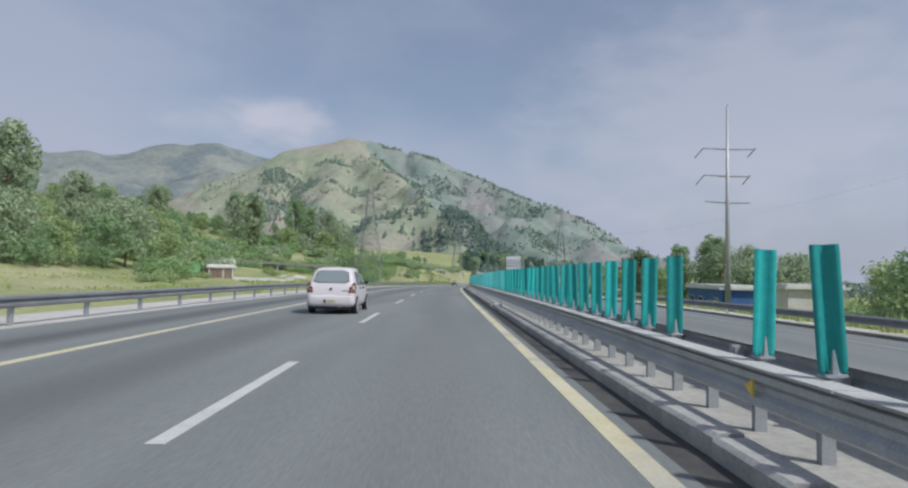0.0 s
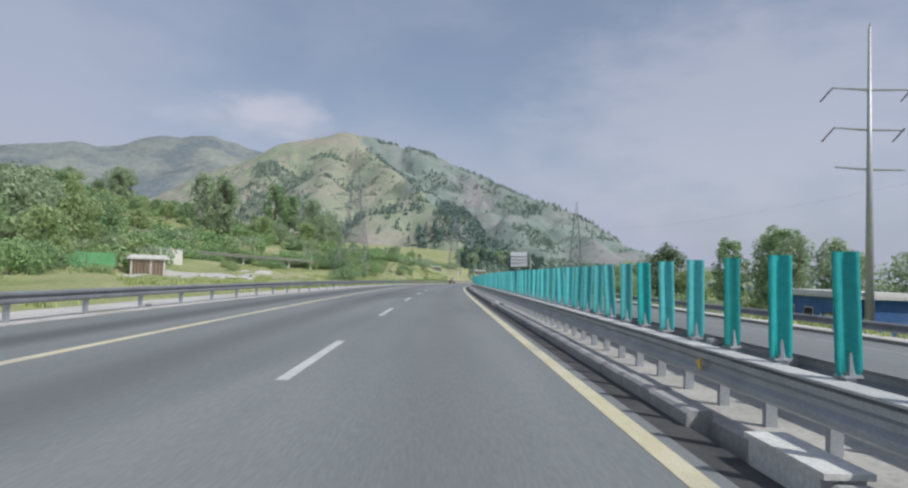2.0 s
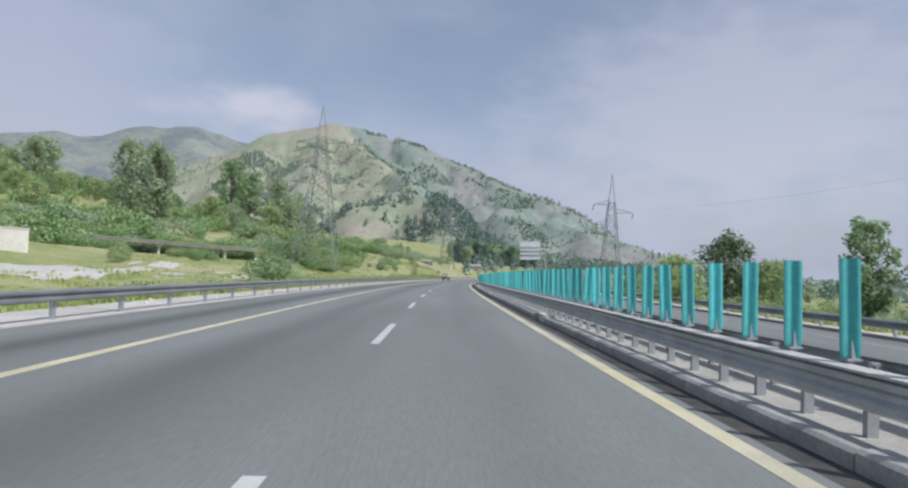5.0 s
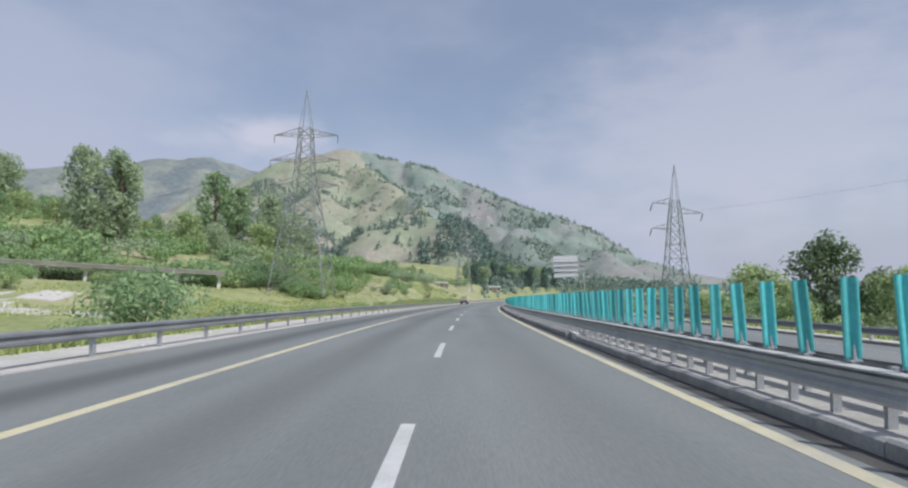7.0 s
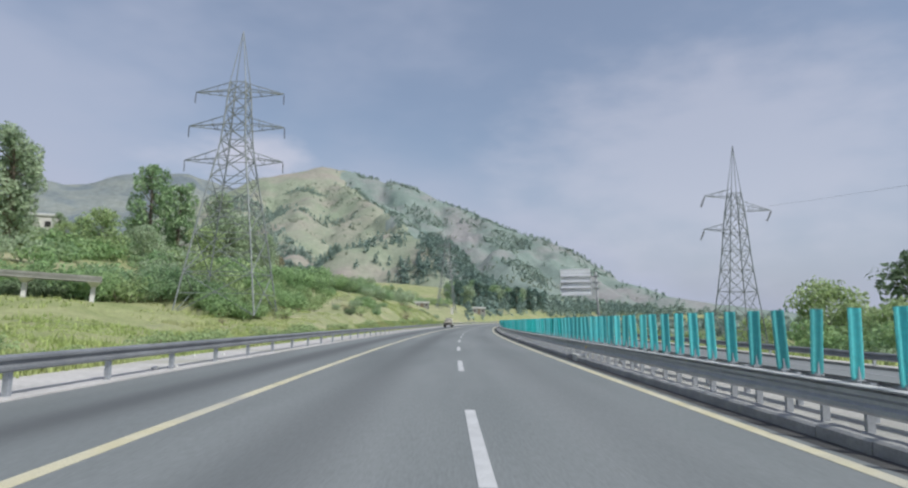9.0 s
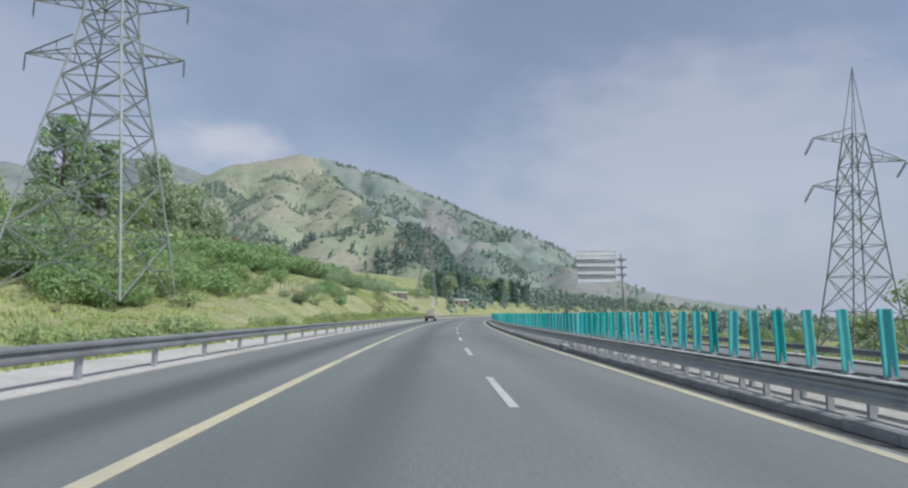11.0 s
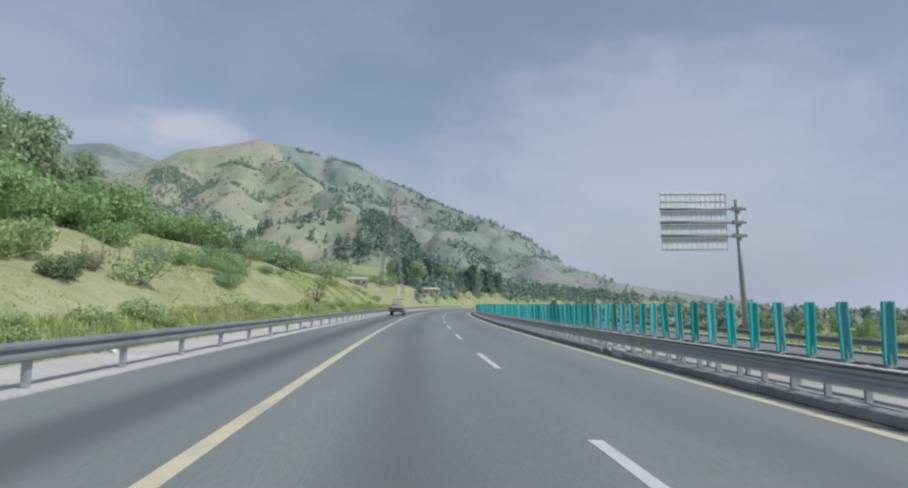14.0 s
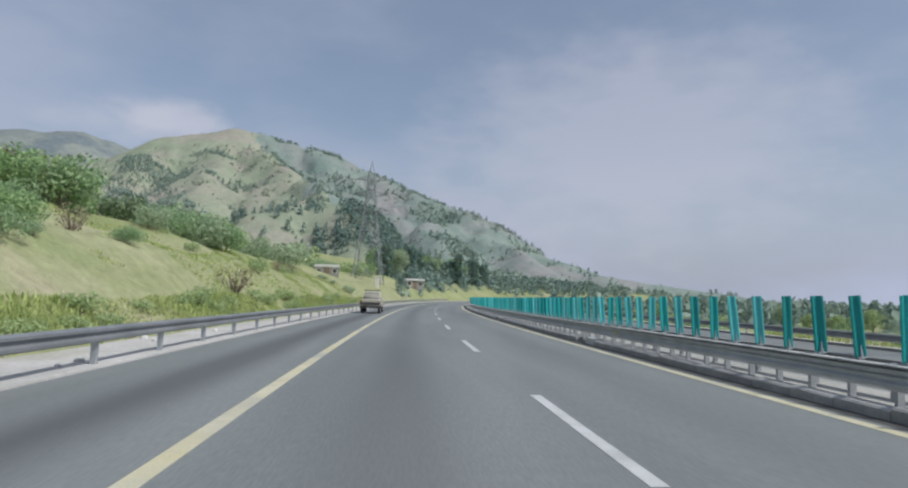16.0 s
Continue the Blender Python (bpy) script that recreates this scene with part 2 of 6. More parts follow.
LEAF_GREY = mat("grey_green_leaves", (0.345, 0.440, 0.285), (0.465, 0.545, 0.375), 0.6, scale=0.35, fine=3.0, bump=0.0, island=0.3, translucent=0.48, spec=0.3)
LEAF_LIGHT = mat("light_leaves", (0.335, 0.440, 0.210), (0.450, 0.540, 0.290), 0.6, scale=0.35, fine=3.0, bump=0.0, island=0.3, translucent=0.45, spec=0.3)
LEAF_BROWN = mat("brown_leaves", (0.255, 0.235, 0.140), (0.330, 0.300, 0.185), 0.7, scale=0.35, fine=3.0, bump=0.0, island=0.3, translucent=0.3, spec=0.2)
# Lightened and blued leaves, the haze of distance being part of the colour
LEAF_FAR_HAZED = mat("far_leaves_hazed", (0.262, 0.338, 0.298), (0.318, 0.392, 0.330), 0.85, scale=0.03, fine=0.5, bump=0.0, island=0.2, spec=0.1, translucent=0.25)
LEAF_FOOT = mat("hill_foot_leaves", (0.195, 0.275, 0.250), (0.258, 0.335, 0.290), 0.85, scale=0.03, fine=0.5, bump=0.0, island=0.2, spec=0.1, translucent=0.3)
LEAF_SCRUB = mat("dry_scrub_leaves", (0.180, 0.228, 0.165), (0.235, 0.270, 0.195), 0.9, scale=0.03, fine=0.5, bump=0.0, island=0.2, spec=0.05, translucent=0.25)
LEAF_LUSH = mat("lush_leaves", (0.265, 0.405, 0.185), (0.385, 0.515, 0.260), 0.6, scale=0.35, fine=3.0, bump=0.0, island=0.3, translucent=0.45, spec=0.3)
LEAF_DARK = mat("dark_leaves", (0.140, 0.205, 0.115), (0.215, 0.285, 0.160), 0.6, scale=0.35, fine=3.0, bump=0.0, island=0.3, translucent=0.3, spec=0.3)
LEAF_PINE = mat("conifer_leaves", (0.165, 0.260, 0.225), (0.220, 0.310, 0.260), 0.8, scale=0.35, fine=3.0, bump=0.0, island=0.3, translucent=0.35, spec=0.2)
BARK = mat("bark", (0.16, 0.125, 0.09), (0.24, 0.20, 0.16), 0.95, scale=2.0, fine=16, bump=0.6, stretch=(1, 1, 0.25))
PLASTER = mat("plaster", (0.58, 0.56, 0.52), (0.68, 0.66, 0.62), 0.9, scale=0.6, fine=8, bump=0.15, c3=(0.44, 0.42, 0.38), spot=0.6)
BLUE_PAINT = mat("blue_paint", (0.05, 0.13, 0.33), (0.07, 0.17, 0.40), 0.7, scale=0.8, fine=8, bump=0.1, c3=(0.13, 0.20, 0.36), spot=0.6)
BRICKWORK = mat("mud_wall", (0.36, 0.30, 0.235), (0.44, 0.38, 0.31), 0.95, scale=0.8, fine=7, bump=0.4, c3=(0.27, 0.23, 0.19), spot=0.6)
GREEN_SHEET = mat("green_shade_net", (0.16, 0.46, 0.20), (0.24, 0.52, 0.28), 0.7, scale=0.7, fine=12, bump=0.1, translucent=0.3)
DARK = mat("dark_opening", (0.03, 0.03, 0.03), (0.05, 0.048, 0.045), 0.9, scale=2, fine=20, bump=0.0)
WOOD = mat("old_wood", (0.16, 0.12, 0.085), (0.22, 0.17, 0.12), 0.9, scale=1.5, fine=20, bump=0.3, stretch=(1, 1, 0.2))
RIB_METAL = mat("pale_aluminium", (0.575, 0.587, 0.613), (0.675, 0.688, 0.712), 0.5, metal=0.2, scale=1.0, fine=20, bump=0.0)
BOARD = mat("sign_sheet", (0.74, 0.75, 0.79), (0.80, 0.81, 0.85), 0.4, scale=0.5, fine=6, bump=0.0, spec=0.5)
CAR_WHITE = mat("white_car_paint", (0.60, 0.565, 0.590), (0.62, 0.585, 0.610), 0.25, scale=0.8, fine=9, bump=0.0, spec=0.5, grainy=0.05)
CAR_GREY = mat("beige_car_paint", (0.36, 0.33, 0.28), (0.40, 0.37, 0.31), 0.3, scale=0.8, fine=9, bump=0.0, spec=0.5, grainy=0.1)
RUBBER = mat("tyre_rubber", (0.022, 0.022, 0.023), (0.04, 0.039, 0.038), 0.85, scale=6, fine=60, bump=0.2)
PLASTIC = mat("black_plastic", (0.03, 0.03, 0.032), (0.045, 0.045, 0.048), 0.55, scale=4, fine=50, bump=0.1)
RIM = mat("wheel_rim", (0.50, 0.50, 0.51), (0.58, 0.58, 0.59), 0.35, metal=0.7, scale=4, fine=30, bump=0.0)
LAMP_RED = mat("red_lamp", (0.105, 0.030, 0.027), (0.14, 0.040, 0.034), 0.2, scale=8, fine=60, bump=0.1, spec=0.6)
LAMP_AMBER = mat("amber_lamp", (0.20, 0.095, 0.065), (0.25, 0.125, 0.085), 0.2, scale=8, fine=60, bump=0.1, spec=0.6)
LAMP_CLEAR = mat("clear_lamp", (0.55, 0.54, 0.54), (0.62, 0.60, 0.60), 0.15, scale=8, fine=60, bump=0.1, spec=0.6)
LAMP_SMOKE = mat("smoked_lamp", (0.26, 0.20, 0.185), (0.32, 0.25, 0.23), 0.15, scale=8, fine=60, bump=0.1, spec=0.6)
PLATE = mat("number_plate", (0.55, 0.53, 0.42), (0.60, 0.58, 0.47), 0.5, scale=6, fine=40, bump=0.0)
INSULATOR = mat("insulator", (0.10, 0.085, 0.075), (0.14, 0.12, 0.105), 0.3, scale=3, fine=20, bump=0.0)
WIRE = mat("wire", (0.16, 0.165, 0.17), (0.20, 0.205, 0.21), 0.5, metal=0.4, scale=1, fine=5, bump=0.0)
REFLECTOR = mat("yellow_reflector", (0.75, 0.48, 0.05), (0.80, 0.55, 0.08), 0.3, scale=6, fine=40, bump=0.0)


def glass(name, tint, rough=0.03):
    m = bpy.data.materials.new(name)
    m.use_nodes = True
    b = m.node_tree.nodes["Principled BSDF"]
    b.inputs["Base Color"].default_value = (*tint, 1)
    b.inputs["Roughness"].default_value, b.inputs["IOR"].default_value = rough, 1.5
    b.inputs["Transmission Weight"].default_value = 0.55
    b.inputs["Specular IOR Level"].default_value = 0.7
    return m


GLASS = glass("tinted_glass", (0.44, 0.52, 0.56))


# ------------------------------------------------------------------ road line: s metres along, d metres to the right, z up
def heading(s):
    s = np.asarray(s, float)
    u = np.clip(s / 100, -0.3, 1.7)
    bend = lambda k: 0.018799 + 0.07084 * k - 0.018258 * k * k
    return (0.091794 + 0.018799 * u + 0.035420 * u ** 2 - 0.006086 * u ** 3
            + np.where(s > 170, (s / 100 - 1.7) * bend(1.7), 0) + 0.09 * np.clip(s / 100 - 2.05, 0, 1.5) ** 2 + np.where(s < -30, (s / 100 + 0.3) * bend(-0.3), 0))


def level(s):
    s = np.asarray(s, float)
    u = np.clip(s / 100, -0.3, 1.7)
    slope = 0.17896 - 2.87524 * 1.7 + 1.12632 * 1.7 ** 2
    run = np.clip(s / 100 - 1.7, 0, 2.5)
    return 0.17896 * u - 1.43762 * u * u + 0.37544 * u ** 3 + slope * (run - run * run / 5)


LS = np.arange(-80, 900, 0.5)
LP = heading(LS)
LX = np.concatenate([[0], np.cumsum((np.sin(LP[1:]) + np.sin(LP[:-1])) * 0.25)])
LY = np.concatenate([[0], np.cumsum((np.cos(LP[1:]) + np.cos(LP[:-1])) * 0.25)])
LX -= np.interp(0, LS, LX)
LY -= np.interp(0, LS, LY)


def opposite(s):
    """How far the opposite carriageway lies below this one."""
    return np.interp(s, [-40, 50, 110, 170, 300], [-0.38, -0.38, -0.20, -0.05, 0.0])


def spot_xyz(s, d, z=0.0):
    p = np.interp(s, LS, LP)
    return np.stack(np.broadcast_arrays(np.interp(s, LS, LX) + d * np.cos(p), np.interp(s, LS, LY) - d * np.sin(p), level(s) + z), -1)


def on_road(s, d, z=0.0, turn=0.0, size=1.0):
    """A pose beside the road: x to the right of the way, y along it."""
    x, y, h = spot_xyz(s, d, z)
    return Matrix.LocRotScale((x, y, h), Euler((0, 0, -float(np.interp(s, LS, LP)) + radians(turn))), (size,) * 3)


def road_coords(x, y):
    """s and d of places, the far ones roughly."""
    x, y = np.asarray(x, float).ravel(), np.asarray(y, float).ravel()
    pick = np.zeros(len(x), int)
    cx, cy, cs = LX[::8], LY[::8], np.arange(len(LX))[::8]
    for a in range(0, len(x), 20000):
        k = ((x[a:a + 20000, None] - cx) ** 2 + (y[a:a + 20000, None] - cy) ** 2).argmin(1)
        pick[a:a + 20000] = cs[k]
    p, dx, dy = LP[pick], x - LX[pick], y - LY[pick]
    return LS[pick] + dx * np.sin(p) + dy * np.cos(p), dx * np.cos(p) - dy * np.sin(p)


# ------------------------------------------------------------------ mesh helpers
def lattice_hash(i, j, seed):
    h = np.sin(i * 127.1 + j * 311.7 + seed * 74.7) * 43758.5453
    return h - np.floor(h)


def vnoise(x, y, seed=0):
    i, j = np.floor(x), np.floor(y)
    f, g = x - i, y - j
    f, g = f * f * (3 - 2 * f), g * g * (3 - 2 * g)
    a, b = lattice_hash(i, j, seed), lattice_hash(i + 1, j, seed)
    c, e = lattice_hash(i, j + 1, seed), lattice_hash(i + 1, j + 1, seed)
    return (a * (1 - f) + b * f) * (1 - g) + (c * (1 - f) + e * f) * g - 0.5


def fbm(x, y, octaves=4, seed=0):
    total, amp = 0, 1.0
    for o in range(octaves):
        total = total + amp * vnoise(x * 2 ** o, y * 2 ** o, seed + o)
        amp *= 0.5
    return total


def step(x, a, b):
    t = np.clip((x - a) / (b - a), 0, 1)
    return t * t * (3 - 2 * t)


class Shape:
    """Collects vertices and faces of one mesh."""

    def __init__(self):
        self.v, self.f = [], []

    def add(self, verts, faces):
        k = len(self.v)
        self.v += [tuple(map(float, p)) for p in verts]
        self.f += [tuple(k + i for i in f) for f in faces]
        return self

    def box(self, x0, x1, y0, y1, z0, z1, m=None):
        pts = [Vector(p) for p in ((x0, y0, z0), (x1, y0, z0), (x1, y1, z0), (x0, y1, z0), (x0, y0, z1), (x1, y0, z1), (x1, y1, z1), (x0, y1, z1))]
        if m:
            pts = [m @ p for p in pts]
        return self.add(pts, [(0, 3, 2, 1), (4, 5, 6, 7), (0, 1, 5, 4), (1, 2, 6, 5), (2, 3, 7, 6), (3, 0, 4, 7)])

    def strut(self, a, b, r0, r1=None, sides=4):
        a, b = Vector(a), Vector(b)
        r1 = r0 if r1 is None else r1
        q = (b - a).to_track_quat("Z", "Y")
        ring = [Vector((math.cos(2 * math.pi * (i + 0.5) / sides), math.sin(2 * math.pi * (i + 0.5) / sides), 0)) for i in range(sides)]
        pts = [a + q @ (p * r0) for p in ring] + [b + q @ (p * r1) for p in ring]
        fs = [(i, (i + 1) % sides, sides + (i + 1) % sides, sides + i) for i in range(sides)]
        return self.add(pts, fs + [tuple(reversed(range(sides))), tuple(range(sides, 2 * sides))])

    def tube(self, points, r, sides=4):
        """One bar bent through several points."""
        P = [Vector(p) for p in points]
        pts = []
        for i, p in enumerate(P):
            q = (P[min(i + 1, len(P) - 1)] - P[max(i - 1, 0)]).to_track_quat("Z", "Y")
            pts += [p + q @ Vector((r * math.cos(2 * math.pi * (k + 0.5) / sides), r * math.sin(2 * math.pi * (k + 0.5) / sides), 0)) for k in range(sides)]
        fs = [(i * sides + k, i * sides + (k + 1) % sides, (i + 1) * sides + (k + 1) % sides, (i + 1) * sides + k) for i in range(len(P) - 1) for k in range(sides)]
        return self.add(pts, fs + [tuple(reversed(range(sides))), tuple(range((len(P) - 1) * sides, len(P) * sides))])

    def sweep(self, profile, ss, base, closed=True, flip=False):
        """A profile of (d, z) drawn along the road over the distances ss."""
        n = len(profile)
        pts = []
        for s in ss:
            pts += [spot_xyz(s, d, z) - np.array(base) for d, z in profile]
        fs = []
        last = n if closed else n - 1
        for i in range(len(ss) - 1):
            for j in range(last):
                a, b = i * n + j, i * n + (j + 1) % n
                fs.append((a, b, b + n, a + n))
        if closed:
            fs += [tuple(reversed(range(n))), tuple(range((len(ss) - 1) * n, len(ss) * n))]
        return self.add(pts, fs)

    def mesh(self, name, material, smooth=False):
        me = bpy.data.meshes.new(name)
        me.from_pydata(self.v, [], self.f)
        for m in material if isinstance(material, (list, tuple)) else [material]:
            me.materials.append(m)
        if smooth:
            me.polygons.foreach_set("use_smooth", [True] * len(me.polygons))
        me.update()
        return me


def thing(name, label, category, m=None, group="", kind=""):
    ob = new(name)
    ob.empty_display_size = 0.2
    if m is not None:
        ob.matrix_world = m
    return tagged(ob, label, category, group, kind)


def part(name, data, material, parent, label="", smooth=False, m=None):
    """One mesh under a thing; data is a Shape, a bmesh or a finished mesh."""
    if isinstance(data, Shape):
        data = data.mesh(name, material, smooth)
    elif isinstance(data, bmesh.types.BMesh):
        me = bpy.data.meshes.new(name)
        data.to_mesh(me)
        data.free()
        me.materials.append(material)
        if smooth:
            me.polygons.foreach_set("use_smooth", [True] * len(me.polygons))
        data = me
    ob = new(name, data)
    ob.parent = parent
    if m is not None:
        ob.matrix_local = m
    return tagged(ob, label)


def solo(name, shape, material, label, category, m=None, group="", kind="", smooth=False):
    ob = new(name, shape.mesh(name, material, smooth) if isinstance(shape, Shape) else shape)
    if m is not None:
        ob.matrix_world = m
    return tagged(ob, label, category, group, kind)


def grid_mesh(name, P, material, uv=None, smooth=True):
    """A sheet from an array of points (rows, columns, 3)."""
    r, c = P.shape[:2]
    me = bpy.data.meshes.new(name)
    idx = np.arange(r * c).reshape(r, c)
    quads = np.stack([idx[:-1, :-1], idx[:-1, 1:], idx[1:, 1:], idx[1:, :-1]], -1).reshape(-1, 4)
    me.vertices.add(r * c)
    me.vertices.foreach_set("co", P.reshape(-1).astype(np.float32))
    me.loops.add(quads.size)
    me.loops.foreach_set("vertex_index", quads.reshape(-1).astype(np.int32))
    me.polygons.add(len(quads))
    me.polygons.foreach_set("loop_start", np.arange(0, quads.size, 4, dtype=np.int32))
    me.update(calc_edges=True)
    if uv is not None:
        layer = me.uv_layers.new(name="road")
        layer.data.foreach_set("uv", uv.reshape(-1, 2)[quads.reshape(-1)].reshape(-1).astype(np.float32))
    me.polygons.foreach_set("use_smooth", [smooth] * len(quads))
    me.materials.append(material)
    return me


# ------------------------------------------------------------------ ground
def bank(s, d):
    """Height of the land over the road level at s, d."""
    left = np.clip(-d - 8.2, 0, None)
    cut = step(s, 118, 185)
    verge = 0.05 * np.clip(left, 0, 9) + cut * (2.9 * step(left, 0.6, 6) + 1.6 * step(left, 6, 14)) + 1.2 * step(left, 6, 20) * (0.08 + 0.92 * step(s, 84, 122))
    far = 0.19 * np.clip(left - 22, 0, 140) * (1 - 0.3 * step(s, 150, 320)) + 0.05 * np.clip(left - 160, 0, 900)
    right = np.clip(d - 16.6, 0, None)
    drop = -2.2 * step(right, 0.6, 9) - 1.2 * step(right, 12, 40)
    rough = (fbm(s * 0.11, d * 0.11, 4, 3) * 0.9 * step(left, 1, 9) + fbm(s * 0.35, d * 0.35, 3, 9) * 0.35 * step(left, 0.6, 4)
             + fbm(s * 0.03, d * 0.03, 3, 5) * 3.0 * step(left, 25, 90) + fbm(s * 0.15, d * 0.15, 3, 7) * 0.5 * step(right, 1, 8))
    inside = (d > -8.2) & (d < 16.6)
    drop = drop + opposite(s) * (1 - step(right, 0, 25)) * (d > 0)
    lie = -0.02 - 0.14 * (1 - step(left + right, 0, 0.6)) + verge + far + drop + rough
    # the hollow that the raised water channel crosses
    along, off = (s - 131.1) * -0.477 + (d + 25.4) * -0.879, (s - 131.1) * -0.879 + (d + 25.4) * 0.477
    hollow = (1 - step(np.abs(off - 0.5), 4.0, 11.0)) * step(along, -5, 0) * (1 - step(along, 29, 36))
    lie = lie - hollow * np.clip(lie - (2.25 + 0.03 * along), 0, None)
    return np.where(inside, -0.18 + opposite(s) * step(d, 4.6, 5.8), lie)


def axis(a, b, fine, lo, hi, grow=1.09):
    mid = list(np.arange(a, b, fine))
    up, x, w = [], b, fine
    while x < hi:
        up.append(x)
        w *= grow
        x += w
    down, x, w = [], a - fine, fine
    while x > lo:
        down.append(x)
        w *= grow
        x -= w
    return np.array([lo] + down[::-1] + mid + up + [hi])


gx, gy = axis(-45, 62, 1.1, -4200, 4200), axis(-30, 300, 1.3, -3500, 4600)
GX, GY = np.meshgrid(gx, gy)
GS, GD = road_coords(GX, GY)
reach = np.hypot(GX - 15, GY - 120).ravel()
near_road = level(np.clip(GS, -60, 520))
GZ = near_road + bank(GS, GD) * (1 - step(reach, 500, 1100)) - 6 * step(reach, 500, 1500)
ground_mesh = grid_mesh("ground", np.stack([GX, GY, GZ.reshape(GX.shape)], -1), GRASS)
ground = tagged(new("ground", ground_mesh), "rough dry grass and earth beside the motorway", "ground", kind="structure")

# the bare yellow earth of the cutting has a material of its own
ground.data.materials.append(BANK)
mids = np.zeros(len(ground.data.polygons) * 3)
ground.data.polygons.foreach_get("center", mids)
mids = mids.reshape(-1, 3)
ms, md = road_coords(mids[:, 0], mids[:, 1])
waver = 5 * fbm(ms * 0.13, md * 0.13, 3, 13)
bare = (ms + 5 * waver > 128) & (ms < 300) & (md < -8.6) & (md + waver * 0.8 > -19.5)
# pale trodden yard between the shed and the channel
ground.data.materials.append(EARTH)
ragged = 0.9 * fbm(ms * 0.25, md * 0.25, 3, 19)
yard = (((ms - 90) / 17) ** 2 + ((md + 26.5) / 5.5) ** 2 + ragged < 0.9) | (((ms - 98) / 9) ** 2 + ((md + 17.5) / 3.2) ** 2 + ragged < 0.7)
ground.data.polygons.foreach_set("material_index", np.where(yard, 2, bare).astype(np.int32))


def land(s, d):
    return float(level(s) + bank(np.array([float(s)]), np.array([float(d)]))[0])


def strip(name, d0, d1, z, material, s0, s1, step_s, label, category, thick=0.2, cols=3, kind="structure", lift=None):
    """A level ribbon of the road with sides, laid along the line; lift gives a height that changes along it."""
    ss = np.arange(s0, s1 + 0.01, step_s)
    ds = np.concatenate([[d0], np.linspace(d0, d1, cols), [d1]])
    zs = np.concatenate([[z - thick], np.full(cols, z), [z - thick]])
    P = np.stack([spot_xyz(ss, d, h + (lift(ss) if lift else 0.0)) for d, h in zip(ds, zs)], 1)
    uv = np.stack(np.broadcast_arrays(ss[:, None] * 1.0, ds[None] * 1.0), -1)
    return tagged(new(name, grid_mesh(name, P, material, uv, False)), label, category, kind=kind)


strip("road", -6.85, 3.76, 0.0, ASPHALT, -40, 560, 2.0, "pale grey worn asphalt carriageway with two lanes", "road", cols=5)
strip("road_opposite", 5.9, 15.3, 0.0, ASPHALT, -40, 560, 2.0, "pale grey asphalt of the opposite carriageway", "road", cols=5, lift=opposite)
strip("kerb_far", 15.3, 15.5, 0.11, WEATHERED, -40, 420, 2.0, "low dark weathered kerb of the opposite carriageway", "kerb", lift=opposite)
strip("edge_line_opposite", 13.6, 13.75, 0.004, PAINT_WORN, -40, 420, 2.0, "worn white edge line of the opposite carriageway", "road marking", thick=0.004, lift=opposite)
strip("verge", -9.05, -6.85, 0.025, EARTH, -40, 420, 2.0, "pale earth verge under the guardrail", "verge", thick=0.25, cols=4)
strip("gutter", 3.76, 4.10, -0.012, GUTTER, -40, 420, 2.0, "dark dirty gutter beside the median kerb", "gutter")
strip("median", 4.30, 5.9, 0.05, MEDIAN, -40, 420, 2.0, "pale gritty strip of the median", "median", cols=4)
strip("verge_far", 15.5, 17.2, 0.02, EARTH, -40, 420, 2.0, "pale earth verge beyond the opposite carriageway", "verge", cols=3, lift=opposite)
strip("edge_line_left", -3.79, -3.60, 0.004, PAINT_YELLOW, -40, 420, 2.0, "yellow painted edge line of the shoulder", "road marking", thick=0.004)
strip("edge_line_right", 3.43, 3.63, 0.004, PAINT_YELLOW, -40, 420, 2.0, "yellow painted edge line beside the median", "road marking", thick=0.004)
for k in range(-3, 36):
    a = 3.63 + 11.294 * k
    strip("lane_dash", -0.075, 0.075, 0.004, PAINT_WHITE, a, a + 4.24, 1.06, "white painted lane dash", "road marking", thick=0.004, cols=2)["group"] = "lane dashes"

# ------------------------------------------------------------------ hills
PEAK_RIDGE = [(-700, 1750, 130), (-313, 1560, 262), (-210, 1588, 318), (-106, 1615, 352), (-34, 1628, 349), (108, 1515, 288), (204, 1404, 229), (316, 1229, 146), (404, 1095, 70), (470, 960, 27), (640, 860, 4)]
SPUR = [(-34, 1628, 349), (-56, 1534, 308), (-3, 1356, 238), (38, 1156, 164), (54, 975, 113), (58, 840, 86), (74, 714, 50), (90, 621, 18), (104, 528, -4)]
SPUR_WEST = [(-210, 1588, 318), (-235, 1350, 215), (-215, 1130, 125), (-160, 920, 64), (-100, 740, 16)]
SPUR_MID = [(-90, 1580, 335), (-116, 1330, 214), (-104, 1060, 114), (-75, 860, 60), (-30, 690, 14)]
SPUR_FOOT = [(58, 840, 86), (12, 756, 56), (-5, 676, 24), (0, 600, 2)]
SPUR_EAST = [(204, 1404, 222), (222, 1180, 126), (232, 1000, 70), (228, 830, 26), (215, 700, 0)]
SPUR_LAST = [(316, 1229, 144), (340, 1050, 76), (345, 880, 24), (335, 760, 0)]
